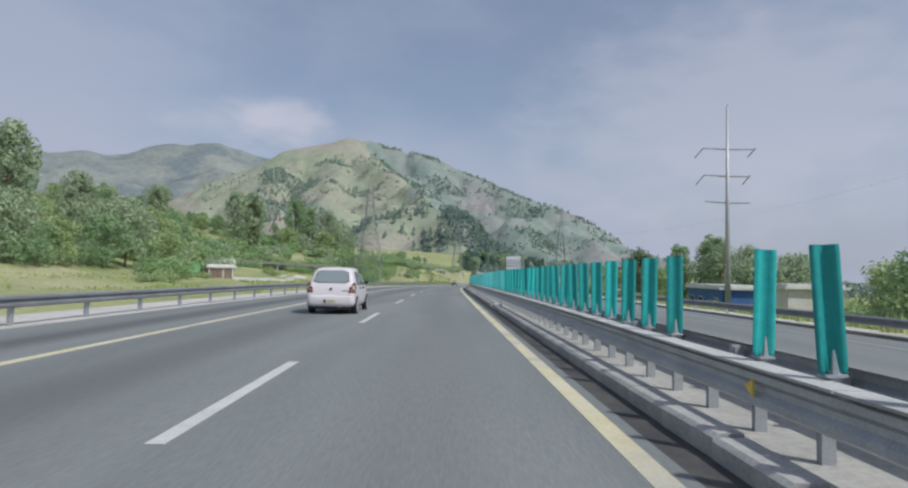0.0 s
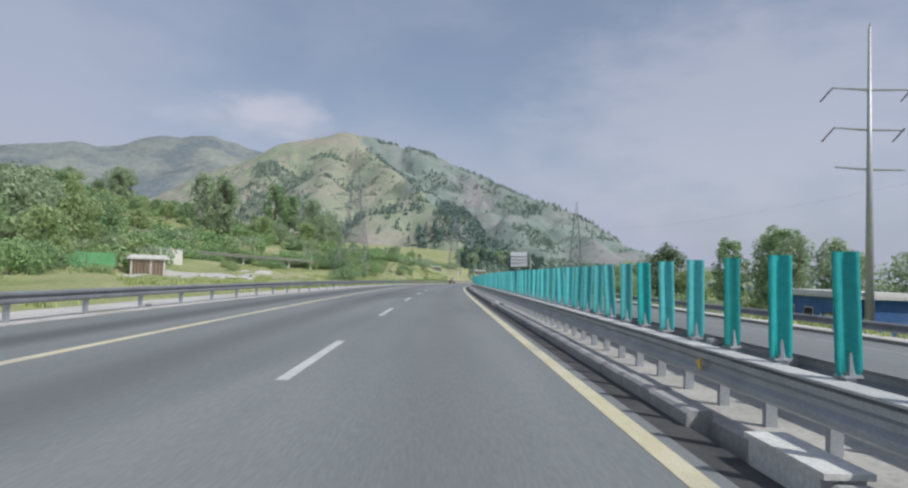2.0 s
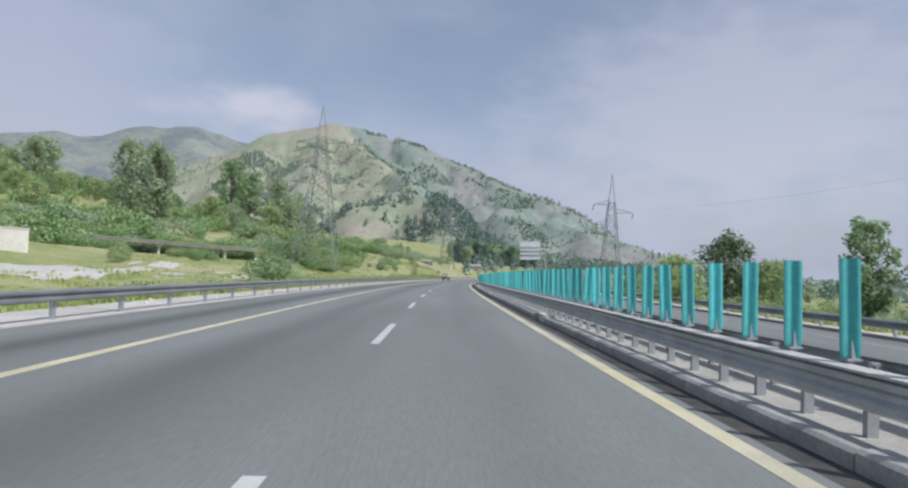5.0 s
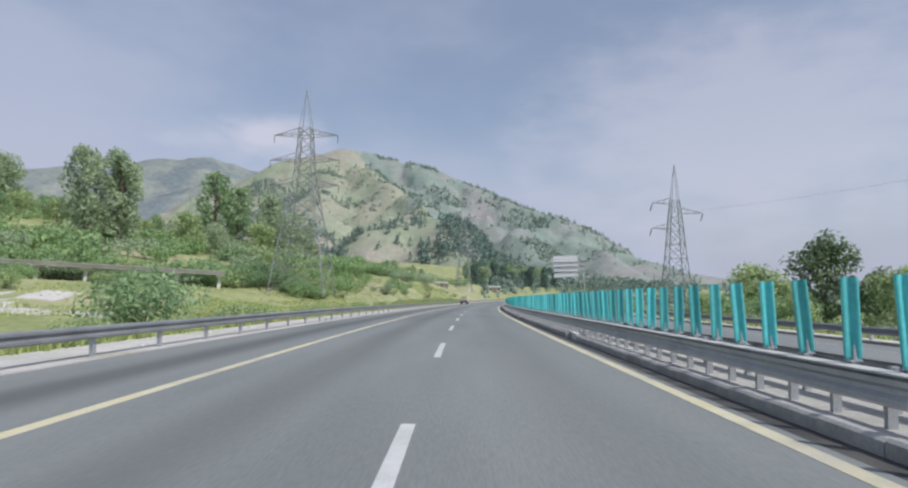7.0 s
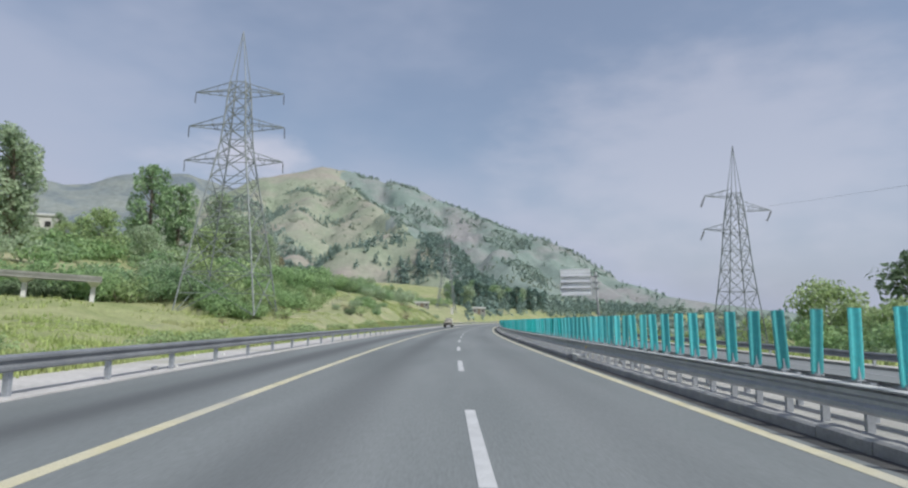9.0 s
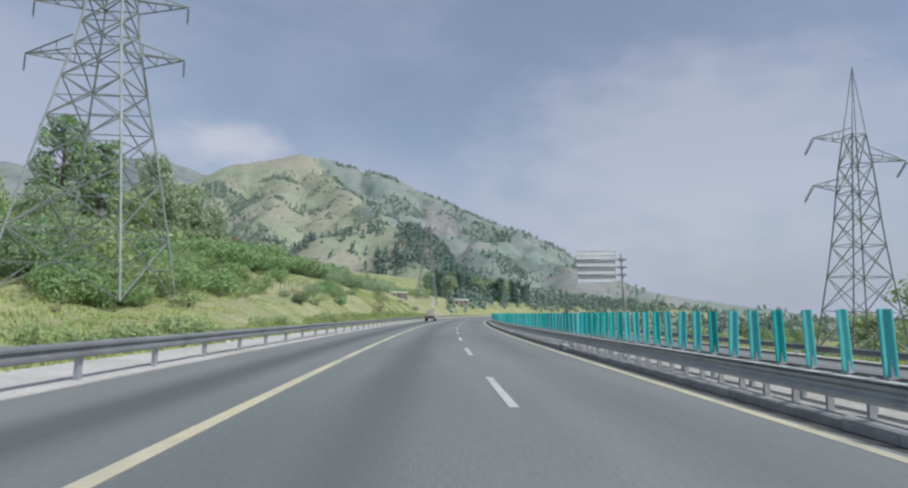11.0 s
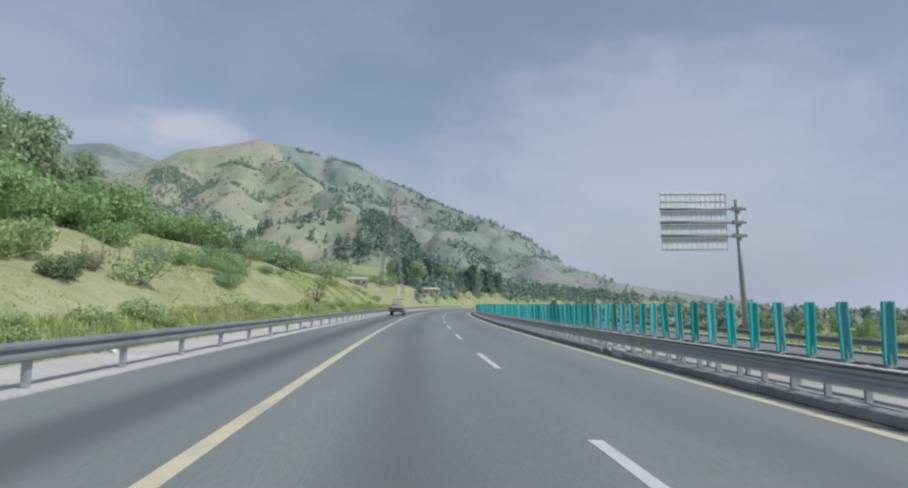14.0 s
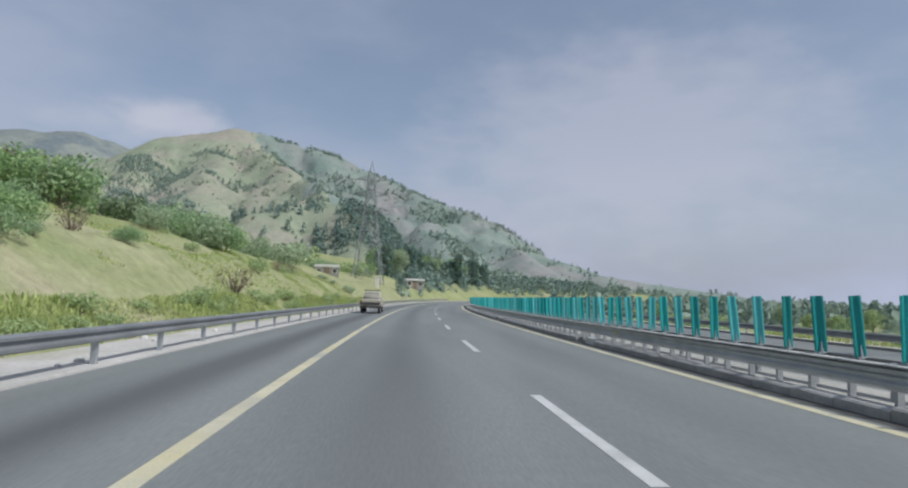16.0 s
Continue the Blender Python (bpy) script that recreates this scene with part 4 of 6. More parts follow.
# ------------------------------------------------------------------ guardrails
def w_beam(d, z0, z1, face):
    """The outline of a two-wave rail, its front towards face (-1 left, 1 right)."""
    h = z1 - z0
    wave = [(0.0, 0.0), (0.035, 0.04), (0.08, 0.14), (0.08, 0.30), (0.03, 0.43), (0.03, 0.57), (0.08, 0.70), (0.08, 0.86), (0.035, 0.96), (0.0, 1.0)]
    front = [(d + face * a, z0 + b * h) for a, b in wave]
    rear = [(d + face * (a - 0.012), z0 + b * h) for a, b in reversed(wave)]
    return front + rear


def guardrail(name, label, d, face, z0, z1, post_gap, s0, s1, seg, steel, post_shift=0.0, block=True, lift=None, stout=(0.05, 0.03), cap=False):
    root = thing(name, label, "guardrail", on_road(s0, d), kind="structure")
    inv = root.matrix_world.inverted()
    base = (0.0, 0.0, 0.0)
    n = int((s1 - s0) / seg)
    for k in range(n):
        a = s0 + k * seg
        sh = Shape().sweep(w_beam(d, z0 + (0.003 if k % 2 else 0), z1 + (0.003 if k % 2 else 0), face), np.linspace(a, a + seg + 0.12, 4), base)
        low = float(lift(a + seg / 2)) if lift else 0.0
        sh.v = [tuple(inv @ (Vector(p) + Vector((0, 0, low)))) for p in sh.v]
        beam = part("beam", sh, steel, root)
        if cap:
            top = Shape().sweep([(d - 0.13, z1 - 0.005), (d - 0.13, z1 + 0.016), (d + 0.10, z1 + 0.016), (d + 0.10, z1 - 0.005)], np.linspace(a + 0.02, a + seg, 4), base)
            top.v = [tuple(inv @ Vector(p)) for p in top.v]
            part("top_plate", top, STEEL_PALE, beam, "dusty flat steel plate")
    post = Shape()
    post.box(-stout[0], stout[0], -stout[1], stout[1], -0.25, z1 - 0.03)
    if block:
        post.box(-0.03 if face > 0 else -0.075, 0.075 if face > 0 else 0.03, -0.05, 0.05, (z0 + z1) / 2 - 0.12, (z0 + z1) / 2 + 0.12)
    me = post.mesh("post", STEEL)
    for s in np.arange(s0 + post_shift, s1, post_gap):
        part("post", me, STEEL_DULL, root, m=inv @ on_road(s, d - face * 0.075, float(lift(s)) if lift else 0.0))
    return root


guardrail("guardrail_median", "grey steel guardrail of the median on short posts", 4.66, -1, 0.27, 0.60, 0.88, -6, 262, 4.4, STEEL, 0.4, cap=True)
guardrail("guardrail_opposite", "dull steel guardrail facing the opposite carriageway", 5.42, 1, 0.27, 0.60, 1.76, -6, 230, 4.4, STEEL_DULL, 1.2)
guardrail("guardrail_left", "steel guardrail on the earth verge of the shoulder", -7.05, 1, 0.40, 0.67, 2.786, 6, 330, 4.4, STEEL_OLD, 0.73, stout=(0.045, 0.05))
guardrail("guardrail_far", "weathered guardrail beyond the opposite carriageway", 15.95, -1, 0.28, 0.58, 4.0, 0, 300, 5.0, STEEL_OLD, 1.0, lift=opposite)
rest = Shape()
for a in range(262, 420, 6):
    rest.sweep(w_beam(4.66, 0.27, 0.61, -1), (a, a + 6.05), (0, 0, 0))
solo("guardrail_rest", rest, STEEL, "far run of grey guardrail along the median", "guardrail", kind="stuff")

# yellow reflector markers on the median rail
mark = Shape()
mark.add([(-0.012, -0.06, -0.07), (-0.012, 0.07, 0.0), (-0.012, -0.06, 0.07), (0.004, -0.06, -0.07), (0.004, 0.07, 0.0), (0.004, -0.06, 0.07)],
         [(0, 1, 2), (3, 5, 4), (0, 3, 4, 1), (1, 4, 5, 2), (2, 5, 3, 0)])
mark_mesh = mark.mesh("reflector", REFLECTOR)
for s in np.arange(3.9, 200, 21.5):
    solo("reflector", mark_mesh, REFLECTOR, "small yellow reflector on the guardrail", "reflector", on_road(s, 4.566, 0.44), "rail reflectors")

# ------------------------------------------------------------------ anti-glare panels
blade = Shape()
prof = [(-0.100, -0.004), (-0.094, -0.016), (-0.062, -0.014), (-0.040, 0.010), (-0.014, 0.034), (0.014, 0.034), (0.040, 0.010), (0.062, -0.014), (0.094, -0.016), (0.100, -0.004)]
rows_z = [(0.0, 0.84), (0.04, 0.97), (0.10, 1.0), (0.45, 1.0), (0.87, 1.0), (0.895, 0.99), (0.90, 0.97)]
pts, fcs, nprof = [], [], len(prof)
for side in (0.006, -0.006):
    for z, k in rows_z:
        pts += [(x * k, y + side, z) for x, y in prof]
for i in range(len(rows_z) - 1):
    for j in range(nprof - 1):
        a = i * nprof + j
        fcs.append((a + nprof, a + nprof + 1, a + 1, a))
        b = a + len(rows_z) * nprof
        fcs.append((b, b + 1, b + nprof + 1, b + nprof))
half = len(rows_z) * nprof
for i in range(len(rows_z) - 1):
    for j in (0, nprof - 1):
        a = i * nprof + j
        fcs.append((a, a + nprof, a + nprof + half, a + half) if j == 0 else (a + half, a + nprof + half, a + nprof, a))
for i in (0, len(rows_z) - 1):
    for j in range(nprof - 1):
        a = i * nprof + j
        fcs.append((a, a + 1, a + 1 + half, a + half))
blade.add(pts, fcs)
foot = Shape().box(-0.035, 0.035, -0.03, 0.03, -0.16, 0.02).box(-0.07, 0.07, -0.06, 0.06, -0.012, 0.006).strut((0, -0.03, 0.0), (0, -0.028, 0.17), 0.03, 0.008, 5)
panel = thing("glare_panel", "teal plastic anti-glare panel standing above the median guardrail", "glare panel", group="glare panels along the median")
part("board", blade, TEAL, panel, smooth=True)
part("foot", foot, STEEL, panel, "galvanised steel foot")
# Second panel in the lightened teal, for the stretch where sunlight pales the row
lit_panel = thing("glare_panel", "sun-faded pale teal anti-glare panel standing above the median guardrail", "glare panel", group="glare panels along the median")
part("board", blade, TEAL_LIT, lit_panel, smooth=True)
part("foot", foot, STEEL, lit_panel, "galvanised steel foot")
# near the start the row is uneven and one panel is gone
place = [-0.4, 0.5, 1.4, 2.3, 3.22, 4.14, 6.1, 7.0, 7.9, 8.8, 9.7, 10.65, 11.6, 12.6] + [13.57 + 0.892 * k for k in range(24)]
place += list(np.arange(place[-1] + 0.892, 88, 0.892)) + list(np.arange(88.23, 262, 0.8535))
jit = random.Random(3)
begun = set()
for k, s in enumerate(place):
    m = on_road(s, 4.80, 0.65) @ pose(0, 0, 0, jit.gauss(0, 1.0), jit.gauss(float(np.interp(s, [20, 90, 150], [-0.5, -1.8, -3.4])), 1.5), jit.gauss(4, 6))
    proto = panel if s < 27 + jit.uniform(-3, 3) or (s > 118 and jit.random() < 0.55) else lit_panel
    if proto in begun:
        copy_thing(proto, m)
    else:
        begun.add(proto)
        proto.matrix_world = m
rest = Shape()
for s in np.arange(262.5, 420, 0.88):
    rest.box(-0.1, 0.1, -0.01, 0.01, 0, 0.9, on_road(s, 4.80, 0.66) @ pose(0, 0, 0, 0, 0, 8))
solo("glare_panels_rest", rest, TEAL_REST, "far row of teal anti-glare panels", "glare panel", kind="stuff")

# ------------------------------------------------------------------ kerb of the median
kerb = thing("median_kerb", "low grey concrete kerb blocks along the median", "kerb", on_road(0, 4.20), kind="structure")
inv = kerb.matrix_world.inverted()
block = Shape()
block.add([(-0.12, -0.49, -0.15), (0.12, -0.49, -0.15), (0.12, 0.49, -0.15), (-0.12, 0.49, -0.15), (-0.12, -0.49, 0.12), (-0.12, 0.49, 0.12),
           (-0.08, -0.485, 0.15), (0.12, -0.485, 0.15), (0.12, 0.485, 0.15), (-0.08, 0.485, 0.15)],
          [(0, 3, 2, 1), (3, 0, 4, 5), (5, 4, 6, 9), (6, 7, 8, 9), (1, 2, 8, 7), (0, 1, 7, 6, 4), (2, 3, 5, 9, 8)])
block_mesh = block.mesh("kerb_block", CONCRETE)
inlet = Shape().box(-0.13, 0.15, -0.42, 0.42, -0.15, 0.17).box(-0.14, 0.17, -0.47, 0.47, 0.17, 0.21)
inlet_mesh = inlet.mesh("inlet_block", CONCRETE_PALE)
k = 0
for s in np.arange(-8, 232, 1.0):
    if k % 22 == 9:
        part("inlet_block", inlet_mesh, CONCRETE_PALE, kerb, "pale concrete drain block", m=inv @ on_road(s, 4.22))
    elif k % 22 != 10:
        part("kerb_block", block_mesh, CONCRETE, kerb, m=inv @ on_road(s, 4.20, jit.gauss(0, 0.006), jit.gauss(0, 0.4)))
    k += 1
rest = Shape()
for s in np.arange(232, 420, 1.0):
    rest.box(-0.12, 0.12, -0.49, 0.49, -0.15, 0.15, on_road(s, 4.20))
solo("median_kerb_rest", rest, CONCRETE, "far run of concrete kerb blocks", "kerb", kind="stuff")


# ------------------------------------------------------------------ power line towers
def lattice_tower(name, label, base, turn, levels, arms, spike, rs):
    """levels: heights and half-widths of a square lattice; arms: height, reach to the left, reach to the right."""
    root = thing(name, label, "pylon", Matrix.Translation(base) @ pose(0, 0, 0, 0, 0, turn))
    corner = [(-1, -1), (1, -1), (1, 1), (-1, 1)]
    for cx, cy in corner:
        part("leg", Shape().tube([(cx * w, cy * w, z) for z, w in levels], rs), LATTICE, root)
    for f in range(4):
        (ax, ay), (bx, by) = corner[f], corner[(f + 1) % 4]
        for i, ((z0, w0), (z1, w1)) in enumerate(zip(levels[:-1], levels[1:])):
            bars = [((ax * w0, ay * w0, z0), (bx * w1, by * w1, z1), 0.6), ((bx * w0, by * w0, z0), (ax * w1, ay * w1, z1), 0.6), ((ax * w1, ay * w1, z1), (bx * w1, by * w1, z1), 0.55)]
            if z1 - z0 > 2.2:
                q, wq = (z0 + z1) / 2, (w0 + w1) / 2
                mx, my = (ax + bx) / 2, (ay + by) / 2
                bars += [((ax * wq, ay * wq, q), (mx * wq, my * wq, q), 0.45), ((bx * wq, by * wq, q), (mx * wq, my * wq, q), 0.45)]
            for p, q, k in bars:
                part("brace", Shape().strut(p, q, rs * k), LATTICE, root)
    for z, left, right, drop in arms:
        w = np.interp(z, [a for a, _ in levels], [b for _, b in levels])
        for sign, far in ((-1, left), (1, right)):
            if far <= 0:
                continue
            arm = Shape()
            tip = (sign * far, 0, z + 0.1)
            for cy in (-w, w):
                arm.strut((sign * w, cy, z), tip, rs * 0.6)
                arm.strut((sign * w, cy, z + 0.75), tip, rs * 0.6)
                for f in (0.33, 0.66):
                    lo = Vector((sign * w, cy, z)).lerp(Vector(tip), f)
                    hi = Vector((sign * w, cy, z + 0.75)).lerp(Vector(tip), f)
                    arm.strut(lo, hi, rs * 0.4)
                    arm.strut(lo, Vector((sign * w, -cy, z)).lerp(Vector(tip), f), rs * 0.4)
            ob = part("arm", arm, LATTICE, root)
            ins = Shape()
            r = 0.12 if drop else 0.06
            for k in range(7):
                ins.strut((tip[0], drop * 0.12 * k, z - 0.05 - 0.11 * k), (tip[0], drop * 0.12 * k, z - 0.10 - 0.11 * k), r, r * 0.5, 8)
            ins.strut((tip[0], 0, z + 0.1), (tip[0], drop * 0.8, z - 0.9), 0.02)
            part("insulator", ins, INSULATOR, ob, "dark string of insulator discs")
    if spike:
        top = levels[-1]
        mast = Shape()
        for cx, cy in corner:
            mast.strut((cx * top[1], cy * top[1], top[0]), (0, 0, top[0] + spike), rs * 0.6, rs * 0.4)
        part("peak", mast, LATTICE, root)
    return root


def foot_at(s, d, sink=0.2):
    x, y, _ = spot_xyz(s, d)
    return Vector((x, y, land(s, d) - sink))


lattice_tower("pylon", "grey steel lattice pylon with three pairs of arms on grass", foot_at(139.6, -19.4), -8,
              [(0, 3.2), (3.4, 2.72), (6.6, 2.25), (9.2, 1.85), (11.4, 1.5), (13.2, 1.2), (14.6, 1.02), (16.0, 0.92), (17.4, 0.82), (18.8, 0.74), (19.8, 0.66)],
              [(12.9, 4.4, 4.0, 0), (15.9, 4.2, 4.0, 0), (18.9, 3.8, 3.8, 0)], 4.8, 0.068)
lattice_tower("pylon", "slim pointed grey lattice pylon with staggered arms among scrub", foot_at(146.2, 25.3), -8,
              [(0, 2.0), (2.6, 1.75), (5.0, 1.5), (7.2, 1.25), (9.2, 1.05), (11.0, 0.9), (12.6, 0.8), (14.4, 0.66), (16.4, 0.45)],
              [(12.85, 2.9, 0, 1), (14.75, 0, 3.4, 1), (16.0, 2.8, 0, 1)], 4.6, 0.056)
lattice_tower("pylon", "distant steel lattice pylon in front of the hill", foot_at(275, -15.5), -15,
              [(0, 2.9), (4.6, 2.3), (8.8, 1.75), (12.4, 1.3), (15.6, 1.0), (18.6, 0.78), (21.4, 0.6)], [(14.4, 3.6, 3.6, 0), (17.4, 3.6, 3.6, 0), (20.4, 3.2, 3.2, 0)], 2.8, 0.09)

mono = thing("power_pole", "tall tapered grey steel pole with three levels of cross arms", "power pole", Matrix.Translation(foot_at(58.3, 29.2)) @ pose(0, 0, 0, 0, 0, -14))
zb = -foot_at(58.3, 29.2).z
part("shaft", Shape().strut((0, 0, -0.5), (0, 0, zb + 18.1), 0.30, 0.09, 12), POLE, mono, smooth=True)
part("cap", Shape().strut((0, 0, zb + 18.1), (0.06, 0, zb + 18.45), 0.06, 0.03, 6), STEEL_DULL, mono)
for z, reach_l, reach_r in ((13.95, 2.3, 2.6), (11.3, 2.2, 2.1), (8.7, 2.1, 2.1)):
    for sign, far in ((-1, reach_l), (1, reach_r)):
        arm = Shape().strut((0, 0, zb + z), (sign * far, 0, zb + z + (0.15 if sign < 0 else -0.02)), 0.09, 0.055, 6)
        ob = part("arm", arm, STEEL_DULL, mono)
        if z > 10:
            ins, e = Shape(), Vector((sign * far, 0, zb + z + 0.1))
            rings = [(e + Vector((-0.045 * k, 0, -0.055 * k)), 0.035 if k % 2 else 0.09) for k in range(17)]
            ins.add([(c.x + r * math.cos(i * math.pi / 4), r * math.sin(i * math.pi / 4), c.z) for c, r in rings for i in range(8)],
                    [(k * 8 + i, k * 8 + (i + 1) % 8, k * 8 + 8 + (i + 1) % 8, k * 8 + 8 + i) for k in range(16) for i in range(8)] + [tuple(range(7, -1, -1)), tuple(range(128, 136))])
            part("insulator", ins, INSULATOR, ob, "hanging string of dark insulator discs")


def wire(name, a, b, sag, label):
    a, b = Vector(a), Vector(b)
    sh = Shape().tube([a.lerp(b, k / 24) - Vector((0, 0, 4 * sag * k / 24 * (1 - k / 24))) for k in range(25)], 0.008, 3)
    return solo(name, sh, WIRE, label, "cable", group="power cables")


wire("power_cable", spot_xyz(146.2, 28.4, 15.0 - 2.5), spot_xyz(40, 60, 17), 3.0, "thin sagging power cable")

# ------------------------------------------------------------------ road sign seen from behind
bb = thing("road_sign", "back of a pale ribbed road sign on one steel post", "road sign", Matrix.Translation((41.12, 168.4, land(174.5, 17.6) - 0.2)) @ pose(0, 0, 0, 0, -2.5, -10))
zb = 0.05 - (land(174.5, 17.6) - 0.2)
part("post", Shape().strut((0, 0, -0.3), (-0.20, 0, zb + 6.25), 0.17, 0.14, 10), STEEL_DULL, bb, smooth=True)
for z in (5.65, 4.82, 4.00):
    arm = part("arm", Shape().strut((-5.05, -0.13, zb + z), (0.24, -0.13, zb + z), 0.07, 0.07, 10), STEEL_OLD, bb, smooth=True)
    part("clamp", Shape().box(-0.40, 0.07, -0.24, 0.02, zb + z - 0.10, zb + z + 0.10).box(-0.58, -0.40, -0.22, -0.04, zb + z - 0.13, zb + z + 0.13), STEEL_OLD, arm)
    for x in (-5.10, 0.22):
        part("end_cap", Shape().strut((x, -0.13, zb + z), (x + 0.06, -0.13, zb + z), 0.095, 0.095, 10), STEEL_OLD, arm)
for z0, z1 in ((5.67, 6.72), (4.84, 5.63), (4.02, 4.80), (3.10, 3.98)):
    sheet_part = part("sheet", Shape().box(-5.00, -0.88, 0.00, 0.03, zb + z0, zb + z1), BOARD, bb)
    for k in range(14):
        x = -4.98 + 4.08 * k / 13
        part("rib", Shape().box(x - 0.011, x + 0.011, -0.025, 0.0, zb + z0, zb + z1), RIB_METAL, sheet_part)
    for f in ((0.06, 0.46, 0.90) if z1 > 6 else (0.10, 0.58, 0.92) if z0 < 3 else (0.16, 0.74)):
        z = zb + z0 + f * (z1 - z0)
        part("rail", Shape().box(-5.00, -0.88, -0.045, -0.01, z - 0.013, z + 0.013), RIB_METAL, sheet_part)


# ------------------------------------------------------------------ cars
def wheel(parent, x, y, r, width, side):
    tyre = Shape()
    ring = [(-0.5, 0.74), (-0.5, 0.94), (-0.36, 1.0), (0.36, 1.0), (0.5, 0.94), (0.5, 0.74)]
    n = 28
    pts = [(a * width, b * r * math.cos(2 * math.pi * k / n), b * r * math.sin(2 * math.pi * k / n)) for k in range(n) for a, b in ring]
    fs = [(k * 6 + j, k * 6 + j + 1, ((k + 1) % n) * 6 + j + 1, ((k + 1) % n) * 6 + j) for k in range(n) for j in range(5)]
    tyre.add(pts, fs)
    w = part("wheel", Shape().strut((-0.35 * width, 0, 0), (0.35 * width, 0, 0), r * 0.35, r * 0.35, 12), RIM, parent, m=pose(x, y, r))
    part("tyre", tyre, RUBBER, w, "black rubber tyre", smooth=True)
    rim = Shape()
    prof = [(0.40, 0.78), (0.52, 0.76), (0.50, 0.68), (0.42, 0.62), (0.46, 0.30), (0.52, 0.22), (0.52, 0.0)]
    pts = [(side * a * width, b * r * math.cos(2 * math.pi * k / n), b * r * math.sin(2 * math.pi * k / n)) for k in range(n) for a, b in prof]
    m = len(prof)
    fs = [(k * m + j, k * m + j + 1, ((k + 1) % n) * m + j + 1, ((k + 1) % n) * m + j) for k in range(n) for j in range(m - 1)]
    rim.add(pts, fs)
    part("rim", rim, RIM, w, "silver wheel rim", smooth=True)
    return w


def loft(stations, profile):
    """A car shell: stations of (y, sill, half width, waist height, top, top half width) through a rounded half outline."""
    pts, rows = [], []
    for y, sill, w, waist, top, tw in stations:
        half = profile(sill, w, waist, top, tw)
        full = [(-x, z) for x, z in half] + [(x, z) for x, z in reversed(half)][1:]
        rows.append(len(full))
        pts += [(x, y, z) for x, z in full]
    n = rows[0]
    fs = [(i * n + j, i * n + j + 1, (i + 1) * n + j + 1, (i + 1) * n + j) for i in range(len(stations) - 1) for j in range(n - 1)]
    fs += [(i * n + n - 1, i * n, (i + 1) * n, (i + 1) * n + n - 1) for i in range(len(stations) - 1)]
    fs += [tuple(reversed(range(n))), tuple(range((len(stations) - 1) * n, len(stations) * n))]
    return Shape().add(pts, fs)


def car_outline(sill, w, waist, top, tw):
    lift = top - waist
    return [(w * 0.86, sill), (w * 0.97, sill + 0.05), (w, sill + (waist - sill) * 0.35), (w, sill + (waist - sill) * 0.7), (w * 0.985, waist),
            (w + (tw - w) * 0.55, waist + lift * 0.55), (tw + 0.012, waist + lift * 0.86), (tw * 0.93, waist + lift * 0.965), (tw * 0.6, top), (0.0, top + 0.012)]


def panel_on(parent, name, corners, material, thick, label=""):
    """A thin plate with softened edge from corner points in order."""
    c = [Vector(p) for p in corners]
    nrm = (c[1] - c[0]).cross(c[-1] - c[0]).normalized()
    mid = sum(c, Vector()) / len(c)
    inner = [mid + (p - mid) * 0.96 + nrm * thick for p in c]
    n = len(c)
    sh = Shape().add(c + inner, [(i, (i + 1) % n, n + (i + 1) % n, n + i) for i in range(n)] + [tuple(range(n, 2 * n))])
    return part(name, sh, material, parent, label)


def rounded(corners, k=0.16):
    """Cuts the corners of a polygon."""
    c, res = [Vector(p) for p in corners], []
    for i, p in enumerate(c):
        res += [p.lerp(c[i - 1], k), p.lerp(c[(i + 1) % len(c)], k)]
    return res


def lens(side, z0, z1, proud, share):
    """A curved lamp glass that wraps a rear corner of the car between two heights."""
    pts, rows, cols = [], 9, 9
    for i in range(rows):
        z = z0 + (z1 - z0) * i / (rows - 1)
        back = float(np.interp(z, [0.56, 0.66, 0.84, 0.90, 1.0], [0.0, 0.03, 0.07, 0.10, 0.17])) - 0.022 - proud
        inner = float(np.interp(z, [0.58, 0.64, 0.80, 0.90, 0.96, 0.99], [0.50, 0.505, 0.53, 0.575, 0.63, 0.69]))
        reach = float(np.interp(z, [0.58, 0.70, 0.85, 0.95, 0.99], [0.10, 0.15, 0.18, 0.15, 0.09]))
        middle = (inner + 0.745) / 2
        inner = middle + (inner - middle) * share
        for j in range(cols):
            f = j / (cols - 1)
            sunk = 0.045 if i in (0, rows - 1) or j in (0, cols - 1) else 0.0
            if f < 0.55:
                x, y = inner + (0.715 - inner) * f / 0.55, back + 0.03 * (f / 0.55) ** 3
            else:
                g = (f - 0.55) / 0.45 * share
                x, y = 0.715 + (0.040 + proud) * math.sin(min(1.0, g * 2.2) * math.pi / 2), back + 0.03 + reach * g
            pts.append((side * (x - (sunk if f > 0.6 else 0)), y + (sunk if f <= 0.6 else 0), z))
    fs = [(i * cols + j, i * cols + j + 1, (i + 1) * cols + j + 1, (i + 1) * cols + j) for i in range(rows - 1) for j in range(cols - 1)]
    return Shape().add(pts, fs if side > 0 else [f[::-1] for f in fs])


